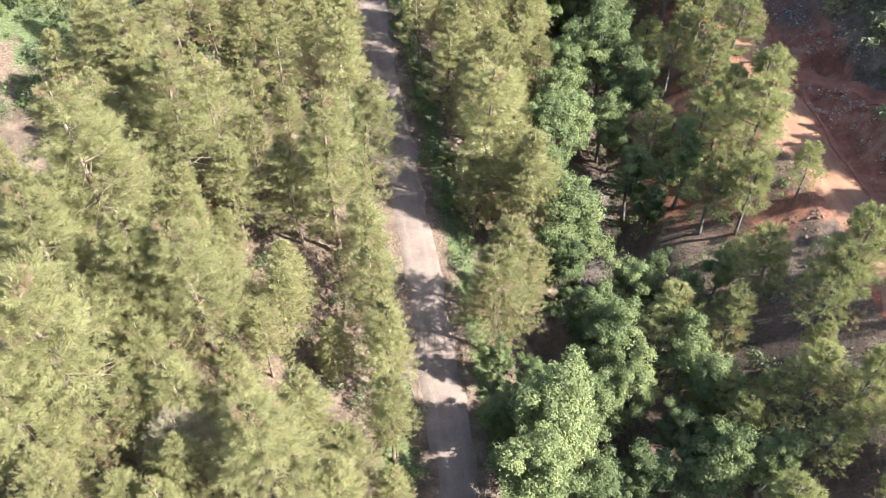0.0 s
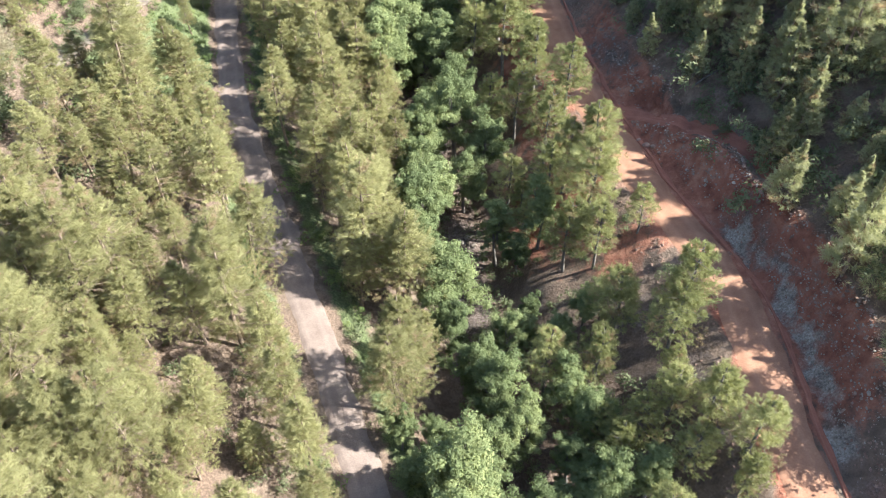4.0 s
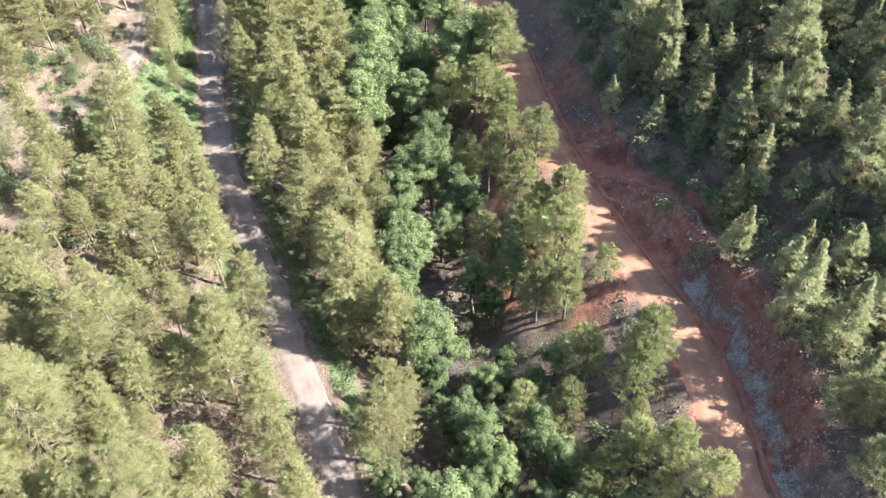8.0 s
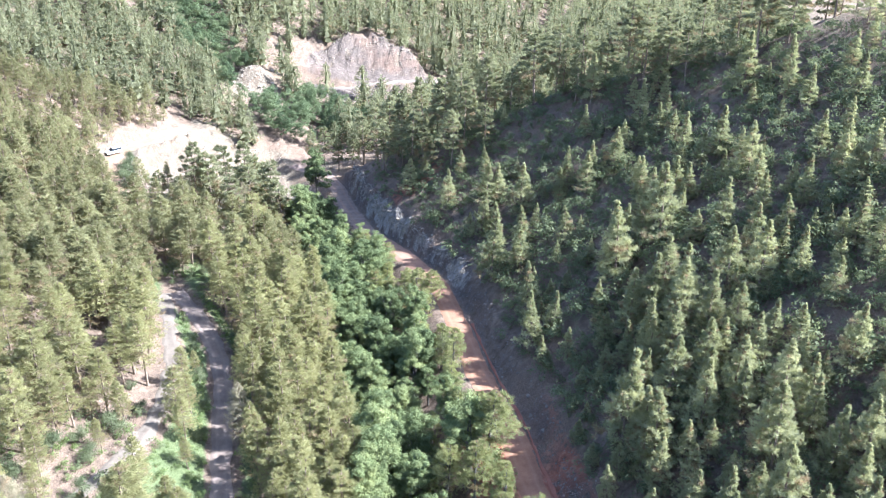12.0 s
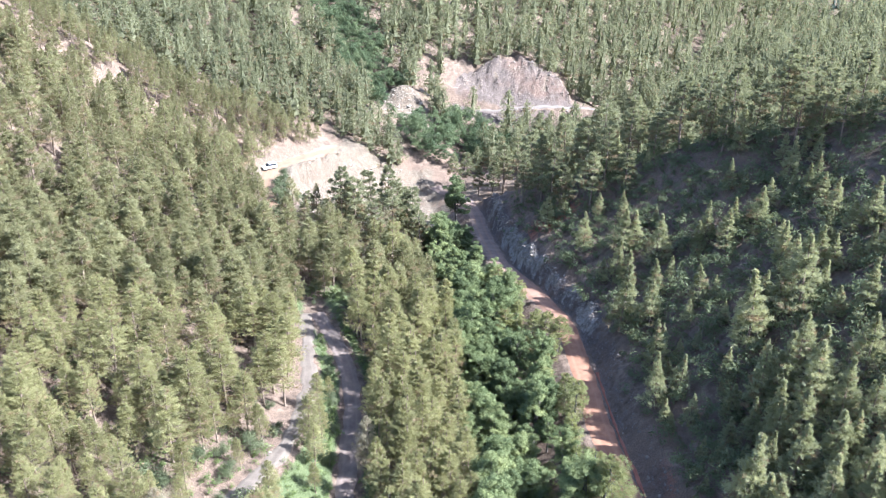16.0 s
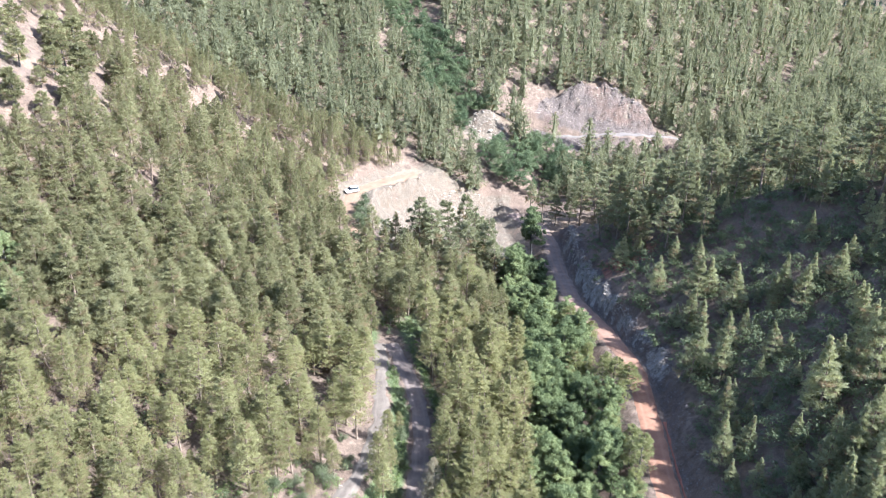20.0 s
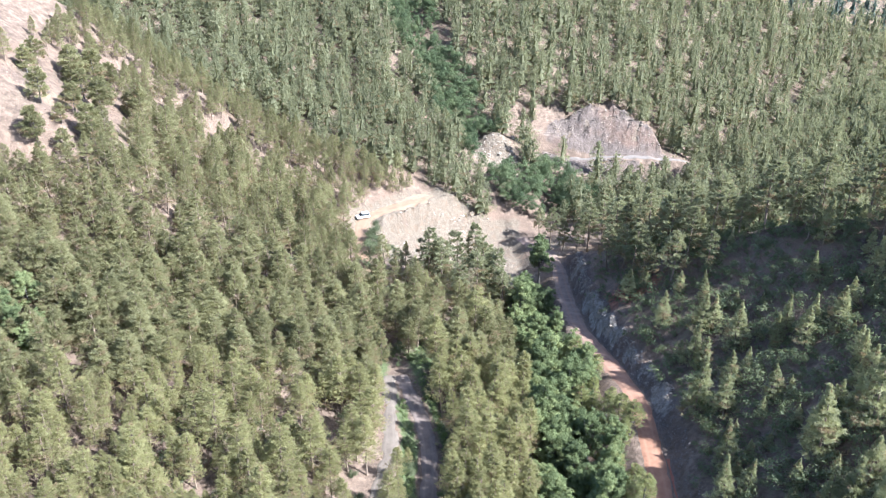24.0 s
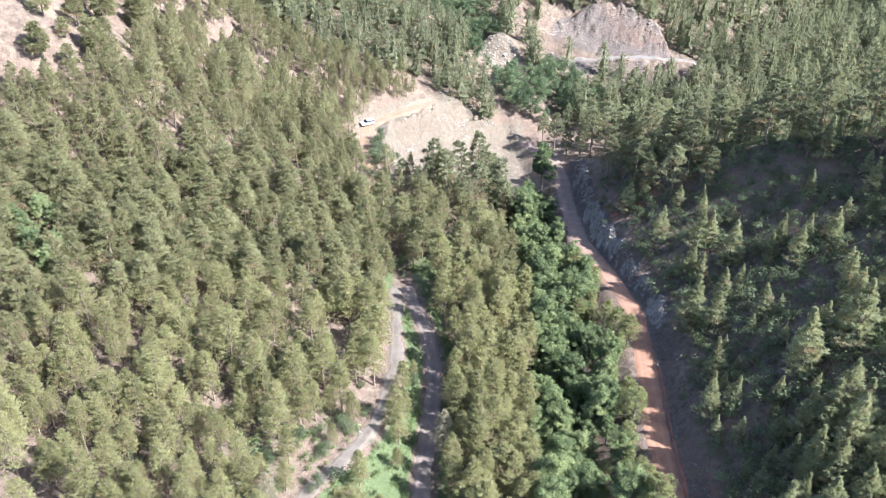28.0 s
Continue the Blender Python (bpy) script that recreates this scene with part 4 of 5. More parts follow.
STREAM_TREES = [(13.9, 77.7, 12), (13.4, 68.4, 11.5), (20, 86.7, 11), (20.8, 74.7, 10), (17.9, 71.5, 9), (16.2, 82.5, 10), (12.4, 73, 11), (18.6, 79.5, 9), (11.6, 64.4, 9), (19.6, 62, 6.5), (21, 58.8, 5), (10, 59.8, 9), (12.1, 54.5, 9),
                (13.3, 44.8, 9), (13.9, 41, 9), (11.4, 49.2, 8), (16.8, 47.3, 8), (20.1, 51.2, 5), (12.9, 36.9, 9), (10.2, 34.2, 9), (4.6, 38.5, 6), (20.1, 39.6, 7),
                (14.8, 96.8, 10), (12.1, 91.7, 10), (24.5, 47.4, 6), (21.4, 45.9, 7), (21.8, 36.6, 8), (19, 47.7, 5), (15.5, 36.8, 8), (5.4, 33.6, 6.5), (19.2, 33.8, 7),
                (16, 30, 8), (12, 29, 9), (24, 29, 7), (6.6, 27, 10), (8.2, 31, 11), (6.6, 22.5, 10), (8, 38, 6), (18.1, 203, 10), (15.4, 197, 8), (18.8, 194.5, 6), (17, 186.5, 8), (14.2, 206, 9), (16.4, 211.5, 8), (19.2, 180, 7),
                (-82.9, 126, 7), (-80, 129, 6), (-84.4, 134.8, 7), (-79, 123, 6), (-86, 129.5, 6), (-58.9, 156.9, 6), (-56.5, 154, 6), (-60.5, 152.5, 5), (-55, 159, 5)]

taken = []
# tall pines of the valley floor
protos = []
for k in range(7):
    h, r = 15.0, rng.uniform(2.8, 3.6)
    tri, tint, lines = pine_shape(rng, h, r, rng.uniform(0.2, 0.34), 108, 13, 46, 0.21, 0.0225, rng.uniform(0.55, 0.8), 2.9)
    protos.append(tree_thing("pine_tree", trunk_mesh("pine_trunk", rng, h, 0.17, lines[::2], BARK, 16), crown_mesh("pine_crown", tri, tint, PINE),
                             "tall slender pine with sunlit yellow-green needle crown", "pine tree", "tall pines of the valley floor"))
px, py = scatter(-118, 30, 14, 262, 3.65, tall_pines, 5)
ok = apart_from(px, py, EDGE_PINES, 2.6)
px, py = px[ok], py[ok]
sx, sy = scatter(-8, 14, 54, 165, 3.5, lambda x, y: (x > line(PAVED_LINE, y)[0] + 4.3) * (stream_gap(x, y) < -6.3) * 0.92, 35)
ok = apart_from(sx, sy, EDGE_PINES, 2.4)
sx, sy = sx[ok], sy[ok]
order = np.argsort(np.hypot(px * 1.1 + 8, py - 52))
near, rest = order[:300], order[300:]
stand(protos, [(x, y, h / 15.0) for x, y, h in EDGE_PINES] + [(px[i], py[i], rng.uniform(0.68, 1.16) * (0.80 + 0.20 * float(smooth(-36, -18, px[i])))) for i in near], rng)

# pines in the strip between the road and the stream, bare below
protos = []
for k in range(6):
    tri, tint, lines = pine_shape(rng, 16.0, rng.uniform(2.8, 3.5), rng.uniform(0.34, 0.44), 90, 13, 42, 0.22, 0.024, rng.uniform(0.55, 0.8), 2.8)
    protos.append(tree_thing("roadside_pine", trunk_mesh("roadside_pine_trunk", rng, 16.0, 0.16, lines[::2], BARK, 12), crown_mesh("roadside_pine_crown", tri, tint, PINE),
                             "tall pine with a long bare stem beside the road", "pine tree", "pines between road and stream"))
stand(protos, [(x, y, rng.uniform(0.82, 1.1)) for x, y in zip(sx, sy)], rng)

# the pines further up the slope
mid, rest = rest[:298], rest[298:]
protos = []
for k in range(7):
    h = 12.5
    tri, tint, lines = pine_shape(rng, h, rng.uniform(2.6, 3.3), rng.uniform(0.16, 0.3), 84, 12, 15, 0.32, 0.058, rng.uniform(0.6, 0.95))
    protos.append(tree_thing("slope_pine", trunk_mesh("slope_pine_trunk", rng, h, 0.14, lines[::4], BARK, 5), crown_mesh("slope_pine_crown", tri, tint, WOOD),
                             "olive-green pine in the dense wood on the western slope", "pine tree", "pines of the western slope"))
stand(protos, [(px[i], py[i], rng.uniform(0.62, 1.15)) for i in mid], rng)
# the pines higher up and along the ridge
high, ridge = rest[:300], rest[300:]
for spots, name, label, group, h, r in ((high, "upper_slope_pine", "grey-green pine standing high on the western slope", "pines of the upper slope", 11.5, (2.6, 3.3)),
                                        (ridge, "ridge_pine", "slender pine in the wood above the white cutting", "pines above the cutting", 11.0, (2.5, 3.2))):
    protos = []
    for k in range(5):
        tri, tint, lines = pine_shape(rng, h, rng.uniform(*r), rng.uniform(0.14, 0.3), 72, 10, 13, 0.32, 0.062, rng.uniform(0.6, 1.0))
        protos.append(tree_thing(name, trunk_mesh(name + "_trunk", rng, h, 0.14, lines[::6], BARK, 4), crown_mesh(name + "_crown", tri, tint, WOOD), label, "pine tree", group))
    stand(protos, [(px[i], py[i], rng.uniform(0.65, 1.15)) for i in spots], rng)

# bushy pines on the bank under the dirt road
protos = []
for k in range(5):
    tri, tint, lines = pine_shape(rng, 11.0, rng.uniform(2.3, 2.9), rng.uniform(0.3, 0.46), 54, 18, 30, 0.23, 0.032, rng.uniform(0.4, 0.6), 2.2, 0.45, 0.35)
    protos.append(tree_thing("bank_pine", trunk_mesh("bank_pine_trunk", rng, 11.0, 0.15, lines[::2], BARK_GREY, 12), crown_mesh("bank_pine_crown", tri, tint, BANK),
                             "bushy grey-stemmed pine on the bank below the dirt road", "pine tree", "pines on the dirt road bank"))
kx, ky = scatter(14, 36, 20, 226, 4.2, lambda x, y: (stream_gap(x, y) > 4.5) * (x < line(DIRT_LINE, y)[0] - 3.3) * np.where(y > 185, 0.12, np.where(y > 95, 0.6, 0.72)), 37)
ok = apart_from(kx, ky, BANK_PINES + STREAM_TREES, 2.9)
kx, ky = kx[ok], ky[ok]
stand(protos, [(x, y, h / 11.0) for x, y, h in BANK_PINES] + [(x, y, rng.uniform(0.55, 0.95)) for x, y in zip(kx, ky)], rng)

# young pines on the shaded slope
protos = []
for k in range(6):
    h, r = 9.0, rng.uniform(2.0, 2.6)
    tri, tint, lines = pine_shape(rng, h, r, rng.uniform(0.06, 0.14), 72, 13, 22, 0.25, 0.046, rng.uniform(0.95, 1.2), 2.2, 0.55, 0.28)
    protos.append(tree_thing("young_pine", trunk_mesh("young_pine_trunk", rng, h, 0.09, lines[::3], BARK, 3), crown_mesh("young_pine_crown", tri, tint, YOUNG),
                             "young narrow pine with fresh green needles", "pine tree", "young pines on the slope"))
listed = SLOPE_PINES_A + SLOPE_PINES_B + SLOPE_PINES_C
qx, qy = scatter(36, 125, 14, 250, 3.8, young_pines, 6)
ok = apart_from(qx, qy, listed, 2.6)
qx, qy = qx[ok], qy[ok]
stand(protos, [(x, y, h / 9.0) for x, y, h in listed] + [(x, y, rng.uniform(0.5, 1.1)) for x, y in zip(qx, qy)], rng)

# old pines on the spur and by the ford
protos = []
for k in range(4):
    tri, tint, lines = pine_shape(rng, 16.0, rng.uniform(3.3, 4.1), rng.uniform(0.3, 0.44), 42, 20, 16, 0.36, 0.095, rng.uniform(0.42, 0.6), 1.5, 0.36, 0.2)
    protos.append(tree_thing("old_pine", trunk_mesh("old_pine_trunk", rng, 16.0, 0.2, lines[::3], BARK, 8), crown_mesh("old_pine_crown", tri, tint, OLD),
                             "old pine with reddish stem and dark ragged crown", "pine tree", "old pines on the spur"))
cx, cy = scatter(30, 125, 150, 262, 5.0, lambda x, y: ((np.abs(past_spur(x, y) - 3) < 13) | ((past_spur(x, y) > -24) & (past_spur(x, y) < 0) & (x < 58))) * clear_of_tracks(x, y, 2.0) * np.where(past_spur(x, y) < -8, 0.16, 0.5) * in_sight(x, y) * ~((y > 212) & (x < line(DIRT_LINE, y)[0] + 13)), 33)
ok = apart_from(cx, cy, OLD_PINES, 3.0)
stand(protos, [(x, y, h / 16.0) for x, y, h in OLD_PINES + FRONT_PINES] + [(x, y, rng.uniform(0.65, 1.05)) for x, y in zip(cx[ok], cy[ok])], rng)

# stunted pines on the bare upper slope
protos = []
for k in range(3):
    tri, tint, lines = pine_shape(rng, 8.0, rng.uniform(2.6, 3.2), rng.uniform(0.22, 0.34), 54, 14, 14, 0.38, 0.1, 0.45, 1.6, 0.45)
    protos.append(tree_thing("hillside_pine", trunk_mesh("hillside_pine_trunk", rng, 8.0, 0.16, lines[::2], BARK_GREY, 6), crown_mesh("hillside_pine_crown", tri, tint, WOOD),
                             "broad stunted pine standing on the bare pale slope", "pine tree", "pines on the bare slope"))
stand(protos, [(x, y, h / 8.0) for x, y, h in UPPER_PINES], rng)

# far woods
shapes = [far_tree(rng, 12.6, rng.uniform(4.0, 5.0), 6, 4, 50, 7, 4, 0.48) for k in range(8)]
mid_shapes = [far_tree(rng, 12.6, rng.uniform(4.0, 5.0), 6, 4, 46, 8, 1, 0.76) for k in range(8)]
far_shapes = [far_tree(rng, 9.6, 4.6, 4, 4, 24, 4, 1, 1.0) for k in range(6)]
fx, fy = scatter(-190, 250, 200, 440, 5.0, far_pines, 8, 0.5)
gx, gy = scatter(-240, 420, 440, 620, 6.0, far_pines, 9, 0.5)
hx, hy = scatter(-260, 700, 620, 1000, 10.0, far_pines, 10)
gx, gy = np.concatenate([gx, hx]), np.concatenate([gy, hy])
sizes = rng.uniform(0.6, 1.15, len(gx)) * np.where(gy > 620, 1.35, 1.0)
tagged(new("distant_woods", wood_mesh("distant_woods", far_shapes, gx, gy, sizes, rng, DISTANT)), "conifer forest on the most distant ridges, haze and shade in its colour", "woodland", kind="stuff")
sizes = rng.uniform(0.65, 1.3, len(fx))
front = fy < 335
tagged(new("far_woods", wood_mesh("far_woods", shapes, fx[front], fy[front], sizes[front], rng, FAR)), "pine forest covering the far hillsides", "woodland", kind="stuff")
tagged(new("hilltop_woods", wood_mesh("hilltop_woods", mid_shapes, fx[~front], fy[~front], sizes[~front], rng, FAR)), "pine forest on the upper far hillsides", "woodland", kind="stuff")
tagged(new("far_stems", stems_mesh("far_stems", fx[front], fy[front], sizes[front], 9, 0.14, rng, BARK_GREY)), "thin stems of the far forest", "tree trunks", kind="stuff")


# broadleaf trees along the stream
def broad_shape(rng, h, r, lobes, leaves, size, puff=1.0):
    """Leaf triangles, tints and limb lines of a rounded crown made of many ragged clumps."""
    # a few limbs, each carrying its own share of clumps, so that the outline is uneven
    limbs = max(3, min(13, lobes // 6))
    a, u = np.arange(limbs) * 2.4 + rng.uniform(0, 0.9, limbs), (np.arange(limbs) + rng.uniform(0.1, 0.9, limbs)) / limbs
    away = r * (1 - 0.75 * u ** 1.6) * rng.uniform(0.35, 0.75, limbs)
    arm = np.stack([np.cos(a) * away, np.sin(a) * away, h * (0.3 + 0.52 * u)], -1)
    own = rng.randint(0, limbs, lobes)
    cs = arm[own] + rng.normal(size=(lobes, 3)) * r * np.array([[0.15, 0.15, 0.16]]) * rng.uniform(0.7, 1.3, limbs)[own][:, None]
    cs = np.concatenate([cs, (puff * r * rng.uniform(0.9, 2.3, lobes) / lobes ** 0.5)[:, None]], 1)
    k = rng.randint(0, lobes, leaves)
    d = rng.normal(size=(leaves, 3))
    d[:, 2] = np.abs(d[:, 2]) * 0.9 - 0.25
    d /= np.linalg.norm(d, axis=1, keepdims=True)
    c = cs[k, :3] + d * cs[k, 3:4] * rng.uniform(0.35, 1.6, (leaves, 1)) ** 0.9 * np.array([[1, 1, 0.85]])
    nrm = d + rng.normal(size=d.shape) * 0.5 + np.array([[0, 0, 0.2]])
    nrm /= np.linalg.norm(nrm, axis=1, keepdims=True)
    u = np.cross(nrm, rng.normal(size=d.shape))
    u /= np.linalg.norm(u, axis=1, keepdims=True)
    w = np.cross(nrm, u)
    s = size * rng.uniform(0.6, 1.3, (leaves, 1))
    tri = np.stack([c - u * s, c + w * s * 0.8, c + u * s], 1)
    t = 0.35 * rng.uniform(0, 1, limbs)[own[k]] + 0.4 * rng.uniform(0, 1, lobes)[k] + 0.25 * rng.uniform(0, 1, leaves)
    lines = [np.array([[0, 0, h * 0.3], [q[0] * 0.5, q[1] * 0.5, h * 0.3 + (q[2] - h * 0.3) * 0.55], [q[0], q[1], q[2]]]) for q in cs[:24]]
    return tri, t, lines


protos = []
for k in range(7):
    h, r = 10.0, rng.uniform(2.5, 3.1)
    tri, tint, lines = broad_shape(rng, h, r, 130, 26000, 0.088, 0.8)
    tint = tint + (0.1, -0.08, 0.06, -0.12, 0.02, 0.12, -0.04)[k]
    protos.append(tree_thing("broadleaf_tree", trunk_mesh("broadleaf_trunk", rng, h * 0.75, 0.15, lines, BARK_GREY), crown_mesh("broadleaf_crown", tri, tint, BROAD),
                             "leafy green broadleaf tree beside the stream", "tree", "broadleaf trees along the stream"))
bx, by = scatter(-150, 60, 18, 420, 3.4, broad_trees, 12, 0.45)
ok = apart_from(bx, by, STREAM_TREES + BANK_PINES + list(zip(kx, ky)), 2.2)
bx, by = bx[ok], by[ok]
far_b = by > 236
idx = np.where(~far_b)[0]
stand(protos, [(x, y, h / 10.0 * (1.28 if 52 < y < 150 else 1.0)) for x, y, h in STREAM_TREES] + [(bx[i], by[i], rng.uniform(0.6, 1.3)) for i in idx[:230]], rng)
shapes = [broad_shape(rng, 11, 3.7, 60, 3600, 0.18, 0.85)[:2] for k in range(4)]
far_idx = np.concatenate([np.where(far_b)[0], idx[230:]])
tagged(new("far_broadleaf_wood", wood_mesh("far_broadleaf_wood", shapes, bx[far_idx], by[far_idx], rng.uniform(0.6, 1.1, len(far_idx)), rng, GULLY)),
       "dark green broadleaf trees in the far gully", "woodland", kind="stuff")

# dry pines, their needles brown and mostly fallen
for x, y, h, r in ((-32.5, 89.5, 9, 2.3), (-15.8, 26.2, 10.5, 3.6), (-4.8, 111, 13, 2.2), (-2.6, 200, 14, 2.0)):
    tri, tint, lines = pine_shape(rng, h, r, 0.24, 120, 9, 26, 0.24, 0.022, 0.6, 2.6)
    t = tree_thing("dry_pine", trunk_mesh("dry_pine_trunk", rng, h, 0.15, [lines[k] for k in rng.permutation(len(lines))[:34]], DEADWOOD, 14), crown_mesh("dry_pine_crown", tri, tint, DRY),
                   "dying pine with bare pale branches and brown needles", "pine tree", "dying pines")
    t.matrix_basis = Matrix.Translation((x, y, height(x, y) - 0.15))


# low shrubs
def off_tracks(x, y):
    xp, xd, xl, xf, xs = (line(tab, y)[0] for tab in (PAVED_LINE, DIRT_LINE, PATH_LINE, FOOT_LINE, STREAM_LINE))
    ok = ((np.abs(x - xp) > 2.35) | (y > 162)) & (np.abs(x - xd) > 3.6) & ((np.abs(x - xl) > 1.9) | (y > 163))
    ok &= ~((x > xf - 3) & (x < xs + 4) & (y > 212) & (y < 266)) & ~((y > 305) & (y < 330))
    return ok


def shrub_keep(x, y):
    xd = line(DIRT_LINE, y)[0]
    e = np.where(x > xd + np.where(y < 86, 8.5, 7), 0.9, np.where(x > xd, 0.05, np.where(stream_gap(x, y) > -5, 0.5, np.where(x < line(PAVED_LINE, y)[0] - 6, 0.3, 0.12))))
    e = np.where((bell(x, y, 42, 62, 2.0, 6) > 0.6), 0.3, e)
    return e * off_tracks(x, y) * (past_spur(x, y) < 10)


def lush_keep(x, y):
    xp, xl = line(PAVED_LINE, y)[0], line(PATH_LINE, y)[0]
    e = np.where((np.abs(x - xp) < 5.2) & (y < 160), 0.75, 0.0)
    e = np.where((x < xp) & (y > 90) & (y < 176) & (x > xl), 0.85, e)
    e = np.where(bell(x, y, -10, 172, 9, 9) > 0.4, 0.85, e)
    e = np.where(bell(x, y, -27, 95, 13, 20) > 0.4, 0.75, e)
    e = np.where(bell(x, y, -40, 70, 8, 13) > 0.4, 0.75 - 0.6 * (bell(x, y, -43, 64, 4, 5) > 0.4), e)
    return e * off_tracks(x, y)


shapes = [broad_shape(rng, 1.5, 1.0, 12, 270, 0.092, 0.6)[:2] for k in range(5)]
sx, sy = scatter(-60, 112, 22, 225, 2.25, shrub_keep, 14)
tagged(new("shrubs", wood_mesh("shrubs", shapes, sx, sy, rng.uniform(0.45, 1.9, len(sx)) * np.where(sx < -20, 1.45, np.where(sx > 38, 1.6, 1.0)), rng, BUSH)), "low green scrub scattered over the dry ground", "shrubs", kind="stuff")
sx, sy = scatter(-50, 10, 26, 182, 1.9, lush_keep, 15)
tagged(new("verge_growth", wood_mesh("verge_growth", shapes, sx, sy, rng.uniform(0.5, 1.6, len(sx)), rng, LUSH)), "lush green undergrowth along the road verges", "undergrowth", kind="stuff")

# leafy bushes by the path
BUSHES = [(-23.5, 110.7, 4.4), (-30.6, 104.5, 4), (-27.6, 107.5, 3), (-33, 88, 4.6), (-32, 80, 5), (-34.5, 84, 4), (-33, 93.5, 3.4), (-25.8, 103.6, 3), (-34.5, 99, 3.6),
          (-19.8, 116, 2.6), (-11, 121, 3), (-11.4, 113, 2.6), (-11.8, 128, 2.8), (-13, 136, 2.6), (-24, 74, 3), (-33, 75, 4), (-8, 158, 3.4), (-18, 168, 4), (-12, 168, 3.6),
          (-31.5, 222, 4.6), (-30.5, 218, 4.6), (-31, 226, 4.4), (-29.5, 214, 5), (-31.5, 215, 4.4), (-27, 221.5, 2.6), (-26, 226, 2.4), (-22, 122, 2.8), (-31, 113, 3.2), (-38, 108, 3), (-25.5, 95.5, 3.2), (-42, 76, 4.6), (-40, 79, 3), (-38.5, 57.5, 3.4), (-36, 66, 2.6)]
protos = []
for k in range(4):
    tri, tint, lines = broad_shape(rng, 4.0, 2.0, 18, 3000, 0.11)
    protos.append(tree_thing("bush", trunk_mesh("bush_stem", rng, 2.6, 0.08, lines, BARK_GREY), crown_mesh("bush_crown", tri, tint, BUSH),
                             "dark green leafy bush beside the gravel path", "bush", "bushes by the path"))
stand(protos, [(x, y, h / 4.0) for x, y, h in BUSHES], rng)


# ---------------------------------------------------------------- stones
STONE_SLAB = stone_material("layered_grey_rock", (0.15, 0.125, 0.1), (0.3, 0.26, 0.215))


def stone_shape(r):
    """A small angular lump, about 1 across."""
    bm = bmesh.new()
    bmesh.ops.create_icosphere(bm, subdivisions=1, radius=0.5)
    v = np.array([q.co[:] for q in bm.verts])
    f = np.array([[q.index for q in p.verts] for p in bm.faces])
    bm.free()
    v = v * r.uniform(0.65, 1.2, (len(v), 1)) * np.array([1.0, r.uniform(0.6, 0.95), r.uniform(0.4, 0.75)])
    return v, f


def stones(name, xs, ys, sizes, r, mat, label):
    kinds = [stone_shape(r) for _ in range(8)]
    pick, zs = r.randint(0, 8, len(xs)), land(xs, ys)
    vs, fs, n = [], [], 0
    for k, (v, f) in enumerate(kinds):
        sel = np.where(pick == k)[0]
        if not len(sel):
            continue
        a = r.uniform(0, math.tau, len(sel))[:, None]
        s = sizes[sel][:, None]
        x = (v[None, :, 0] * np.cos(a) - v[None, :, 1] * np.sin(a)) * s + xs[sel][:, None]
        y = (v[None, :, 0] * np.sin(a) + v[None, :, 1] * np.cos(a)) * s + ys[sel][:, None]
        z = v[None, :, 2] * s + zs[sel][:, None] - 0.2 * s
        vs.append(np.stack([x, y, z], -1).reshape(-1, 3))
        fs.append((f[None] + (np.arange(len(sel)) * len(v))[:, None, None] + n).reshape(-1, 3))
        n += len(sel) * len(v)
    me = fast_mesh(name, np.concatenate(vs), np.concatenate(fs))
    me.materials.append(mat)
    return tagged(new(name, me), label, "stones", kind="stuff")


r = np.random.RandomState(21)


def along(tab, y0, y1, n, lo, hi):
    y = r.uniform(y0, y1, n)
    return line(tab, y)[0] + r.uniform(lo, hi, n), y


x, y = along(DIRT_LINE, 22, 90, 3800, 2.6, 8.5)
stones("bank_rubble", x, y, r.gamma(1.6, 0.085, len(x)) + 0.08, r, STONE_RED, "loose reddish rubble on the raw road bank")
x, y = along(DIRT_LINE, 22, 84, 2600, 2.7, 8.0)
stones("bank_chips", x, y, r.gamma(1.4, 0.08, len(x)) + 0.07, r, STONE_PALE, "pale rock chips scattered over the raw road bank")
x, y = along(DIRT_LINE, 26, 54, 2200, 2.7, 4.6)
stones("grey_rubble", x, y, r.gamma(1.5, 0.07, len(x)) + 0.06, r, STONE_SLAB, "broken grey rock spilled along the road cut")
x, y = along(DIRT_LINE, 80, 232, 1500, 2.9, 7.0)
stones("cut_rock", x, y, r.gamma(2.2, 0.12, len(x)) + 0.12, r, STONE, "angular grey rock exposed in the road cut")
x, y = along(DIRT_LINE, 150, 233, 700, 3.2, 6.6)
stones("cut_slabs", x, y, r.gamma(2.0, 0.17, len(x)) + 0.25, r, STONE_SLAB, "blocky blue-grey rock standing in the road cut")
x, y = along(DIRT_LINE, 22, 110, 700, -6.0, -2.6)
stones("road_edge_stones", x, y, r.gamma(2.0, 0.09, len(x)) + 0.08, r, STONE_RED, "stones pushed over the dirt road edge")
x, y = along(STREAM_LINE, 25, 240, 1500, -2.6, 2.6)
stones("stream_stones", x, y, r.gamma(2.0, 0.14, len(x)) + 0.1, r, STONE, "grey boulders and cobbles in the stream bed")
x = r.uniform(20, 72, 2600)
y = 313 + r.uniform(0, 1, 2600) ** 0.8 * cut_height(x)
stones("far_cut_rock", x, y, r.gamma(1.6, 0.16, len(x)) + 0.16, r, CUT_STONE, "jagged grey rock in the far road cut")
y = r.uniform(214, 264, 900)
x = line(FOOT_LINE, y)[0] + 6 + r.uniform(0, 1, 900) * (line(STREAM_LINE, y)[0] + 3 - line(FOOT_LINE, y)[0] - 6)
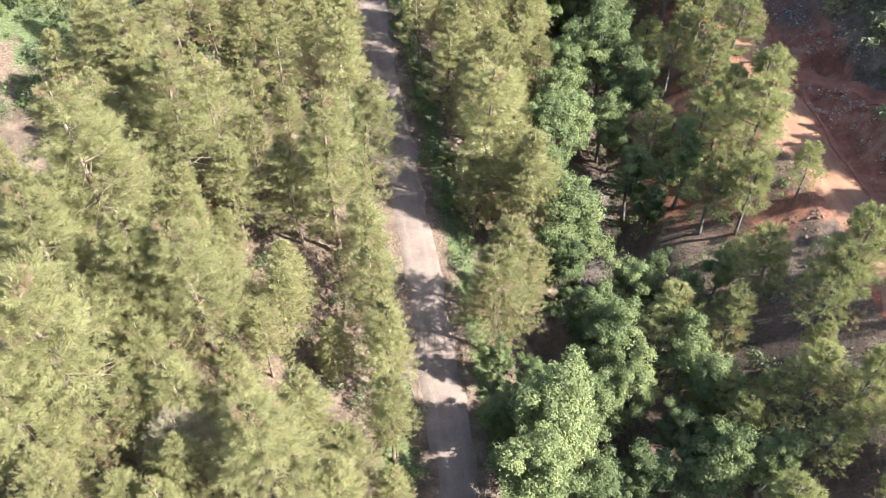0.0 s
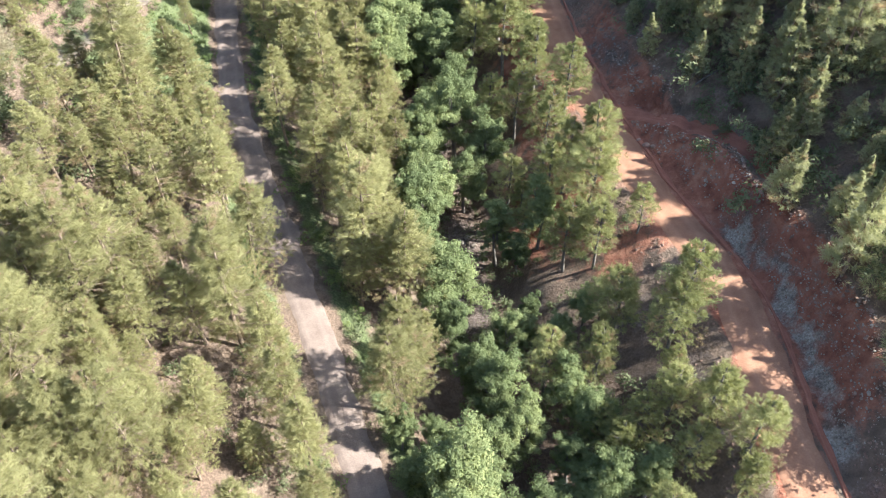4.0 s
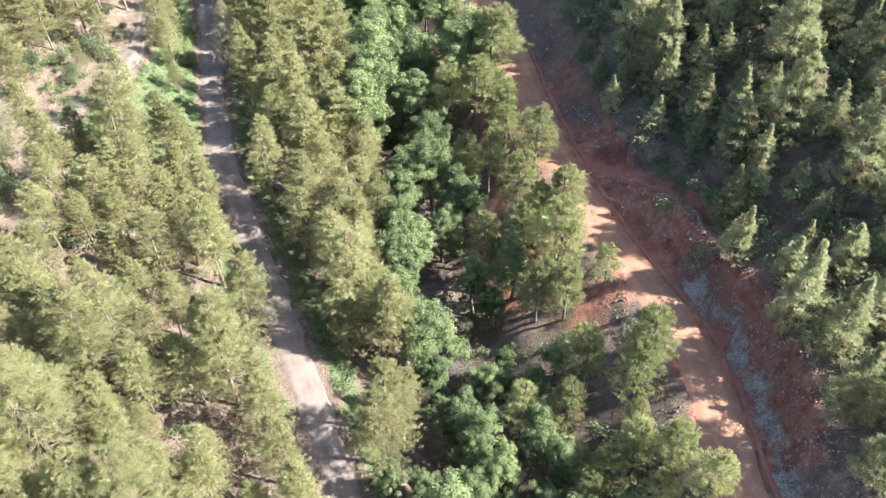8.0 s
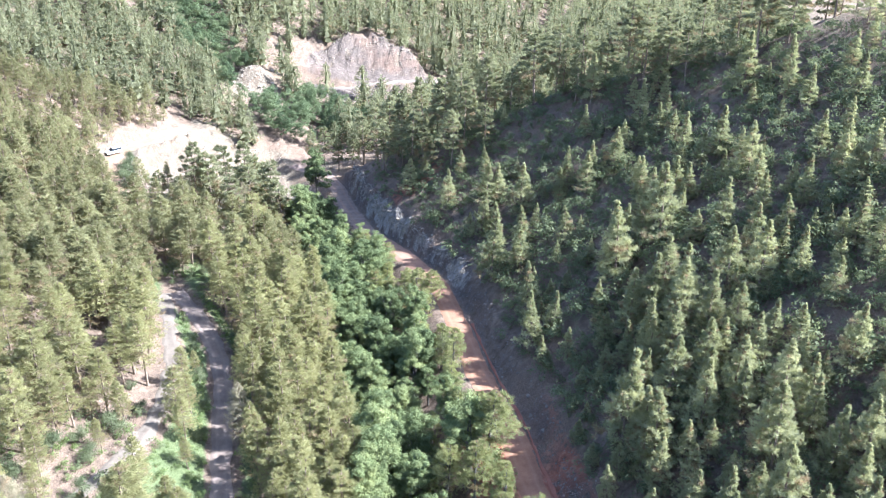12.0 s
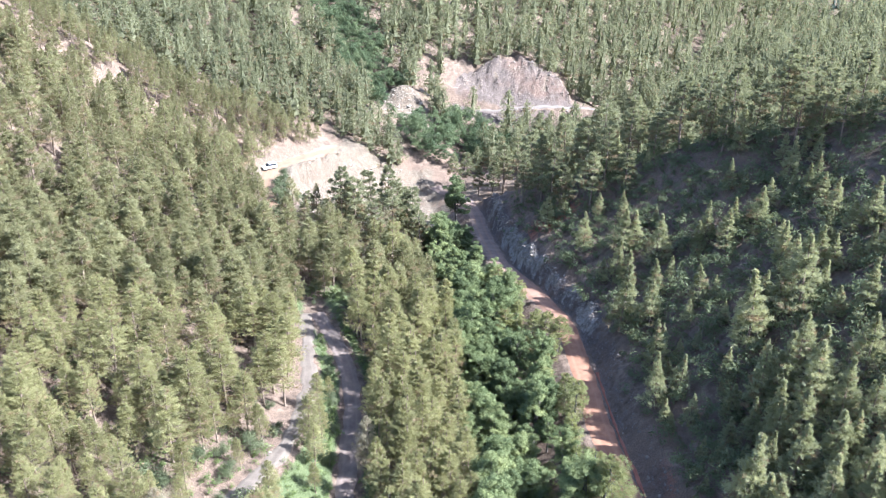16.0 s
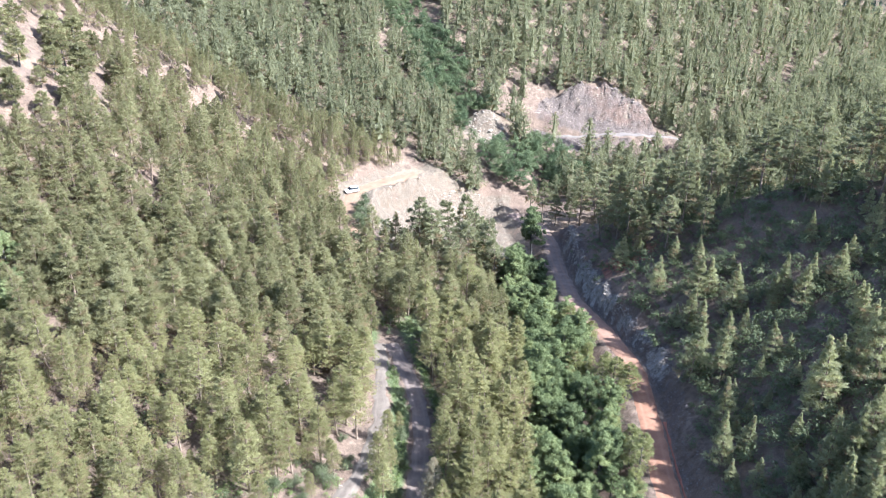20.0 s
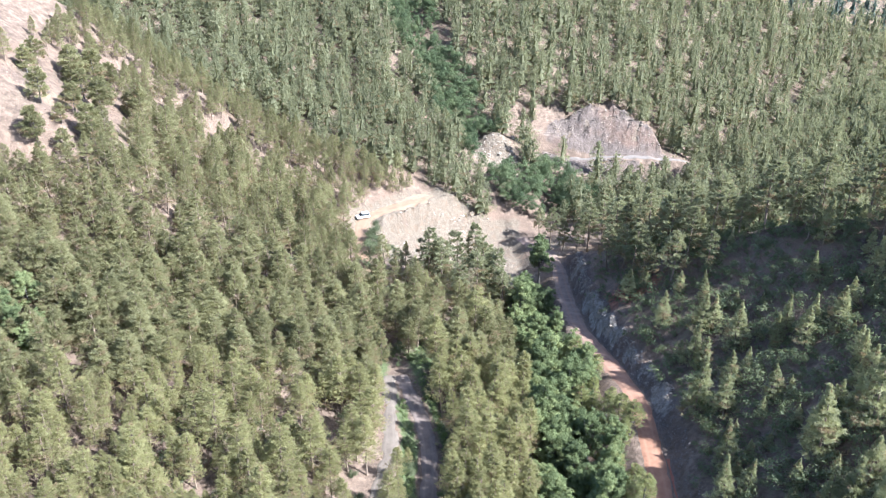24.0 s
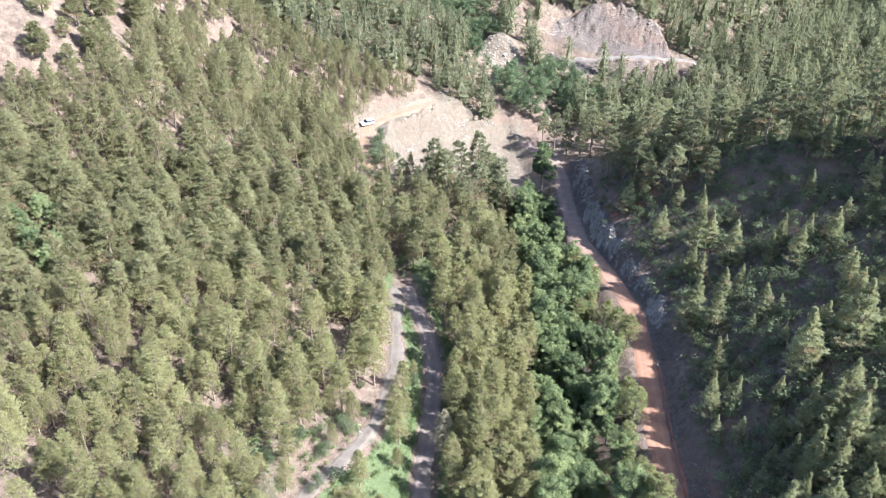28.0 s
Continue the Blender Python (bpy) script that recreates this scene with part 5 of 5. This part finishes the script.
stones("white_scree", x, y, r.gamma(2.0, 0.2, len(x)) + 0.12, r, STONE_PALE, "white broken rock below the bench")
x, y = -105 + r.normal(size=900) * 9, 193 + r.normal(size=900) * 15
stones("bare_slope_stones", x, y, r.gamma(2.0, 0.14, len(x)) + 0.12, r, STONE_RED, "broken stone on the bare upper slope")


x, y = 3 + r.normal(size=320) * 5.0, 296 + r.normal(size=320) * 3.0
stones("white_outcrop", x, y, r.gamma(2.0, 0.25, len(x)) + 0.25, r, STONE_PALE, "white jagged rock outcrop above the gully")
x, y = r.uniform(20, 74, 500), r.uniform(300, 307.5, 500)
stones("shelf_rock", x, y, r.gamma(2.0, 0.3, len(x)) + 0.25, r, STONE, "dark broken rock below the far road")


def boulder(x, y, size, mat, label):
    bm = bmesh.new()
    bmesh.ops.create_icosphere(bm, subdivisions=2, radius=size / 2)
    for v in bm.verts:
        k = 1 + 0.35 * noise.noise(v.co * (2.2 / size) + Vector((x, y, 0)))
        v.co = Vector((v.co.x * k, v.co.y * k * 0.8, v.co.z * k * 0.65))
    me = bpy.data.meshes.new("boulder")
    bm.to_mesh(me)
    bm.free()
    me.materials.append(mat)
    o = tagged(new("boulder", me), label, "boulder", "boulders")
    o.location = (x, y, height(x, y) + size * 0.12)
    return o


for x, y, s in ((37.7, 66.9, 0.9), (38.3, 66.2, 0.7), (37.3, 68.0, 0.6), (38.4, 64.9, 0.5)):
    boulder(x, y, s, STONE_RED, "broken stone lying at the dirt road edge")
for x, y, s in ((17.4, 67.0, 1.0), (16.4, 66.4, 0.8), (16.0, 64.5, 0.9), (17.8, 65.6, 0.7), (10.4, 49.1, 0.9), (9.8, 48.0, 0.7), (11.0, 50.0, 0.6)):
    boulder(x, y, s, STONE_PALE, "pale boulder beside the stream bed")
for x, y, s in ((-20.6, 110.4, 0.8), (-21.0, 112.4, 0.7), (3.0, 291.0, 1.8), (6.5, 292.5, 1.5)):
    boulder(x, y, s, STONE_PALE, "large white boulder on the open slope")


# ---------------------------------------------------------------- the parked car
def part(name, bm, mat, parent, label=""):
    me = bpy.data.meshes.new(name)
    bmesh.ops.recalc_face_normals(bm, faces=bm.faces)
    bm.to_mesh(me)
    bm.free()
    me.materials.append(mat)
    o = new(name, me)
    o.parent = parent
    return tagged(o, label)


def extruded(profile, width, bevel, taper=0.0):
    """A side profile (x, z) drawn out across y; the top narrows by taper."""
    bm = bmesh.new()
    top = max(p[1] for p in profile)
    low = min(p[1] for p in profile)
    sides = []
    for s in (-1, 1):
        sides.append([bm.verts.new((px_, s * (width / 2 - taper * (pz_ - low) / max(top - low, 0.01)), pz_)) for px_, pz_ in profile])
    n = len(profile)
    bm.faces.new(sides[0])
    bm.faces.new(list(reversed(sides[1])))
    for i in range(n):
        bm.faces.new((sides[0][i], sides[1][i], sides[1][(i + 1) % n], sides[0][(i + 1) % n]))
    bmesh.ops.recalc_face_normals(bm, faces=bm.faces)
    bmesh.ops.bevel(bm, geom=bm.edges[:], offset=bevel, segments=2, affect="EDGES")
    return bm


def disc(radius, width, m):
    bm = bmesh.new()
    bmesh.ops.create_cone(bm, cap_ends=True, segments=20, radius1=radius, radius2=radius, depth=width, matrix=m @ pose(0, 0, 0, 90))
    bmesh.ops.bevel(bm, geom=[e for e in bm.edges if len(e.link_faces) == 2 and abs(e.link_faces[0].normal.dot(e.link_faces[1].normal)) < 0.4], offset=radius * 0.12, segments=2, affect="EDGES")
    return bm


def box(x0, x1, y0, y1, z0, z1, bevel=0.01):
    bm = bmesh.new()
    bmesh.ops.create_cube(bm, size=1, matrix=Matrix.LocRotScale(((x0 + x1) / 2, (y0 + y1) / 2, (z0 + z1) / 2), None, (x1 - x0, y1 - y0, z1 - z0)))
    bmesh.ops.bevel(bm, geom=bm.edges[:], offset=bevel, segments=1, affect="EDGES")
    return bm


WHITE = plain_material("white_car_paint", (0.66, 0.67, 0.67), 0.35)
GLASS_DARK = plain_material("dark_car_glass", (0.02, 0.025, 0.03), 0.08)
RUBBER = plain_material("black_rubber", (0.03, 0.03, 0.03), 0.85)
RIM = plain_material("grey_alloy", (0.5, 0.5, 0.5), 0.35, 0.9)
LAMP_RED = plain_material("red_lamp_lens", (0.4, 0.03, 0.02), 0.25)
LAMP_CLEAR = plain_material("clear_lamp_lens", (0.75, 0.76, 0.76), 0.15)
PLASTIC = plain_material("dark_plastic", (0.04, 0.04, 0.04), 0.6)

car = tagged(new("car"), "white family van parked on the orange earth bench", "car")
part("body", extruded([(-2.1, 0.35), (-2.15, 0.75), (-1.95, 0.95), (-1.05, 1.05), (2.05, 1.05), (2.12, 0.6), (2.08, 0.35)], 1.76, 0.05), WHITE, car)
part("roof", extruded([(-0.35, 1.66), (-0.2, 1.78), (1.75, 1.78), (1.92, 1.64)], 1.52, 0.04), WHITE, car)
part("windscreen", extruded([(-1.1, 1.03), (-0.4, 1.66), (-0.34, 1.66), (-1.0, 1.03)], 1.6, 0.006, 0.1), GLASS_DARK, car, "dark windscreen")
part("rear_window", extruded([(1.98, 1.06), (1.88, 1.64), (1.94, 1.64), (2.06, 1.06)], 1.5, 0.006, 0.08), GLASS_DARK, car)
for s in (-1, 1):
    for x0, x1 in ((-0.85, 0.05), (0.12, 1.0), (1.07, 1.85)):
        part("side_window", extruded([(x0, 1.06), (x0 + (0.5 if x0 < -0.5 else 0), 1.64), (x1, 1.64), (x1, 1.06)], 0.05, 0.006), GLASS_DARK, car).location = (0, s * 0.78, 0)
    for x0 in (0.055, 1.005, 1.86):
        part("pillar", extruded([(x0, 1.04), (x0, 1.67), (x0 + 0.06, 1.67), (x0 + 0.06, 1.04)], 0.07, 0.008), WHITE, car).location = (0, s * 0.78, 0)
    part("side_mirror", box(-0.82, -0.66, s * 0.98 - 0.1, s * 0.98 + 0.1, 1.05, 1.2, 0.03), WHITE, car)
    part("headlight", box(-2.12, -1.9, s * 0.62 - 0.2, s * 0.62 + 0.2, 0.7, 0.88, 0.03), LAMP_CLEAR, car)
    part("tail_light", box(2.0, 2.12, s * 0.74 - 0.1, s * 0.74 + 0.1, 0.75, 1.04, 0.02), LAMP_RED, car)
    for wx in (-1.35, 1.35):
        w = part("wheel", disc(0.32, 0.2, pose(wx, s * 0.8, 0.32)), RUBBER, car)
        part("rim", disc(0.2, 0.03, pose(wx, s * 0.905, 0.32)), RIM, w)
for nm, x0, x1 in (("front_bumper", -2.2, -2.02), ("rear_bumper", 2.03, 2.2)):
    part(nm, box(x0, x1, -0.84, 0.84, 0.32, 0.56, 0.05), PLASTIC, car)
car.matrix_basis = pose(-36.3, 235.4, height(-36.3, 235.4) + 0.12, 0, 0, 30)

# stems on the slope by the rubble; the first two stand for trunk shadows
for x, y, a, ln in ((48.5, 33.5, 8, 6.5), (49.5, 31.8, 4, 5.5), (46.5, 71.5, 20, 5.0), (13.5, 58, 100, 5.0)):
    w = np.array([math.cos(radians(a)), math.sin(radians(a))])
    s = np.linspace(0, 1, 6)
    qx, qy = x + w[0] * ln * (s - 0.5), y + w[1] * ln * (s - 0.5)
    qz = land(qx, qy) + 0.12
    v, f = tube(np.stack([qx, qy, qz], -1), 0.13 - 0.07 * s, 7)
    me = fast_mesh("lying_stem", v, f, True)
    me.materials.append(BARK_GREY)
    tagged(new("lying_stem", me), "bare tree stem lying on the slope, two of the four for trunk shadows", "log", "fallen stems")
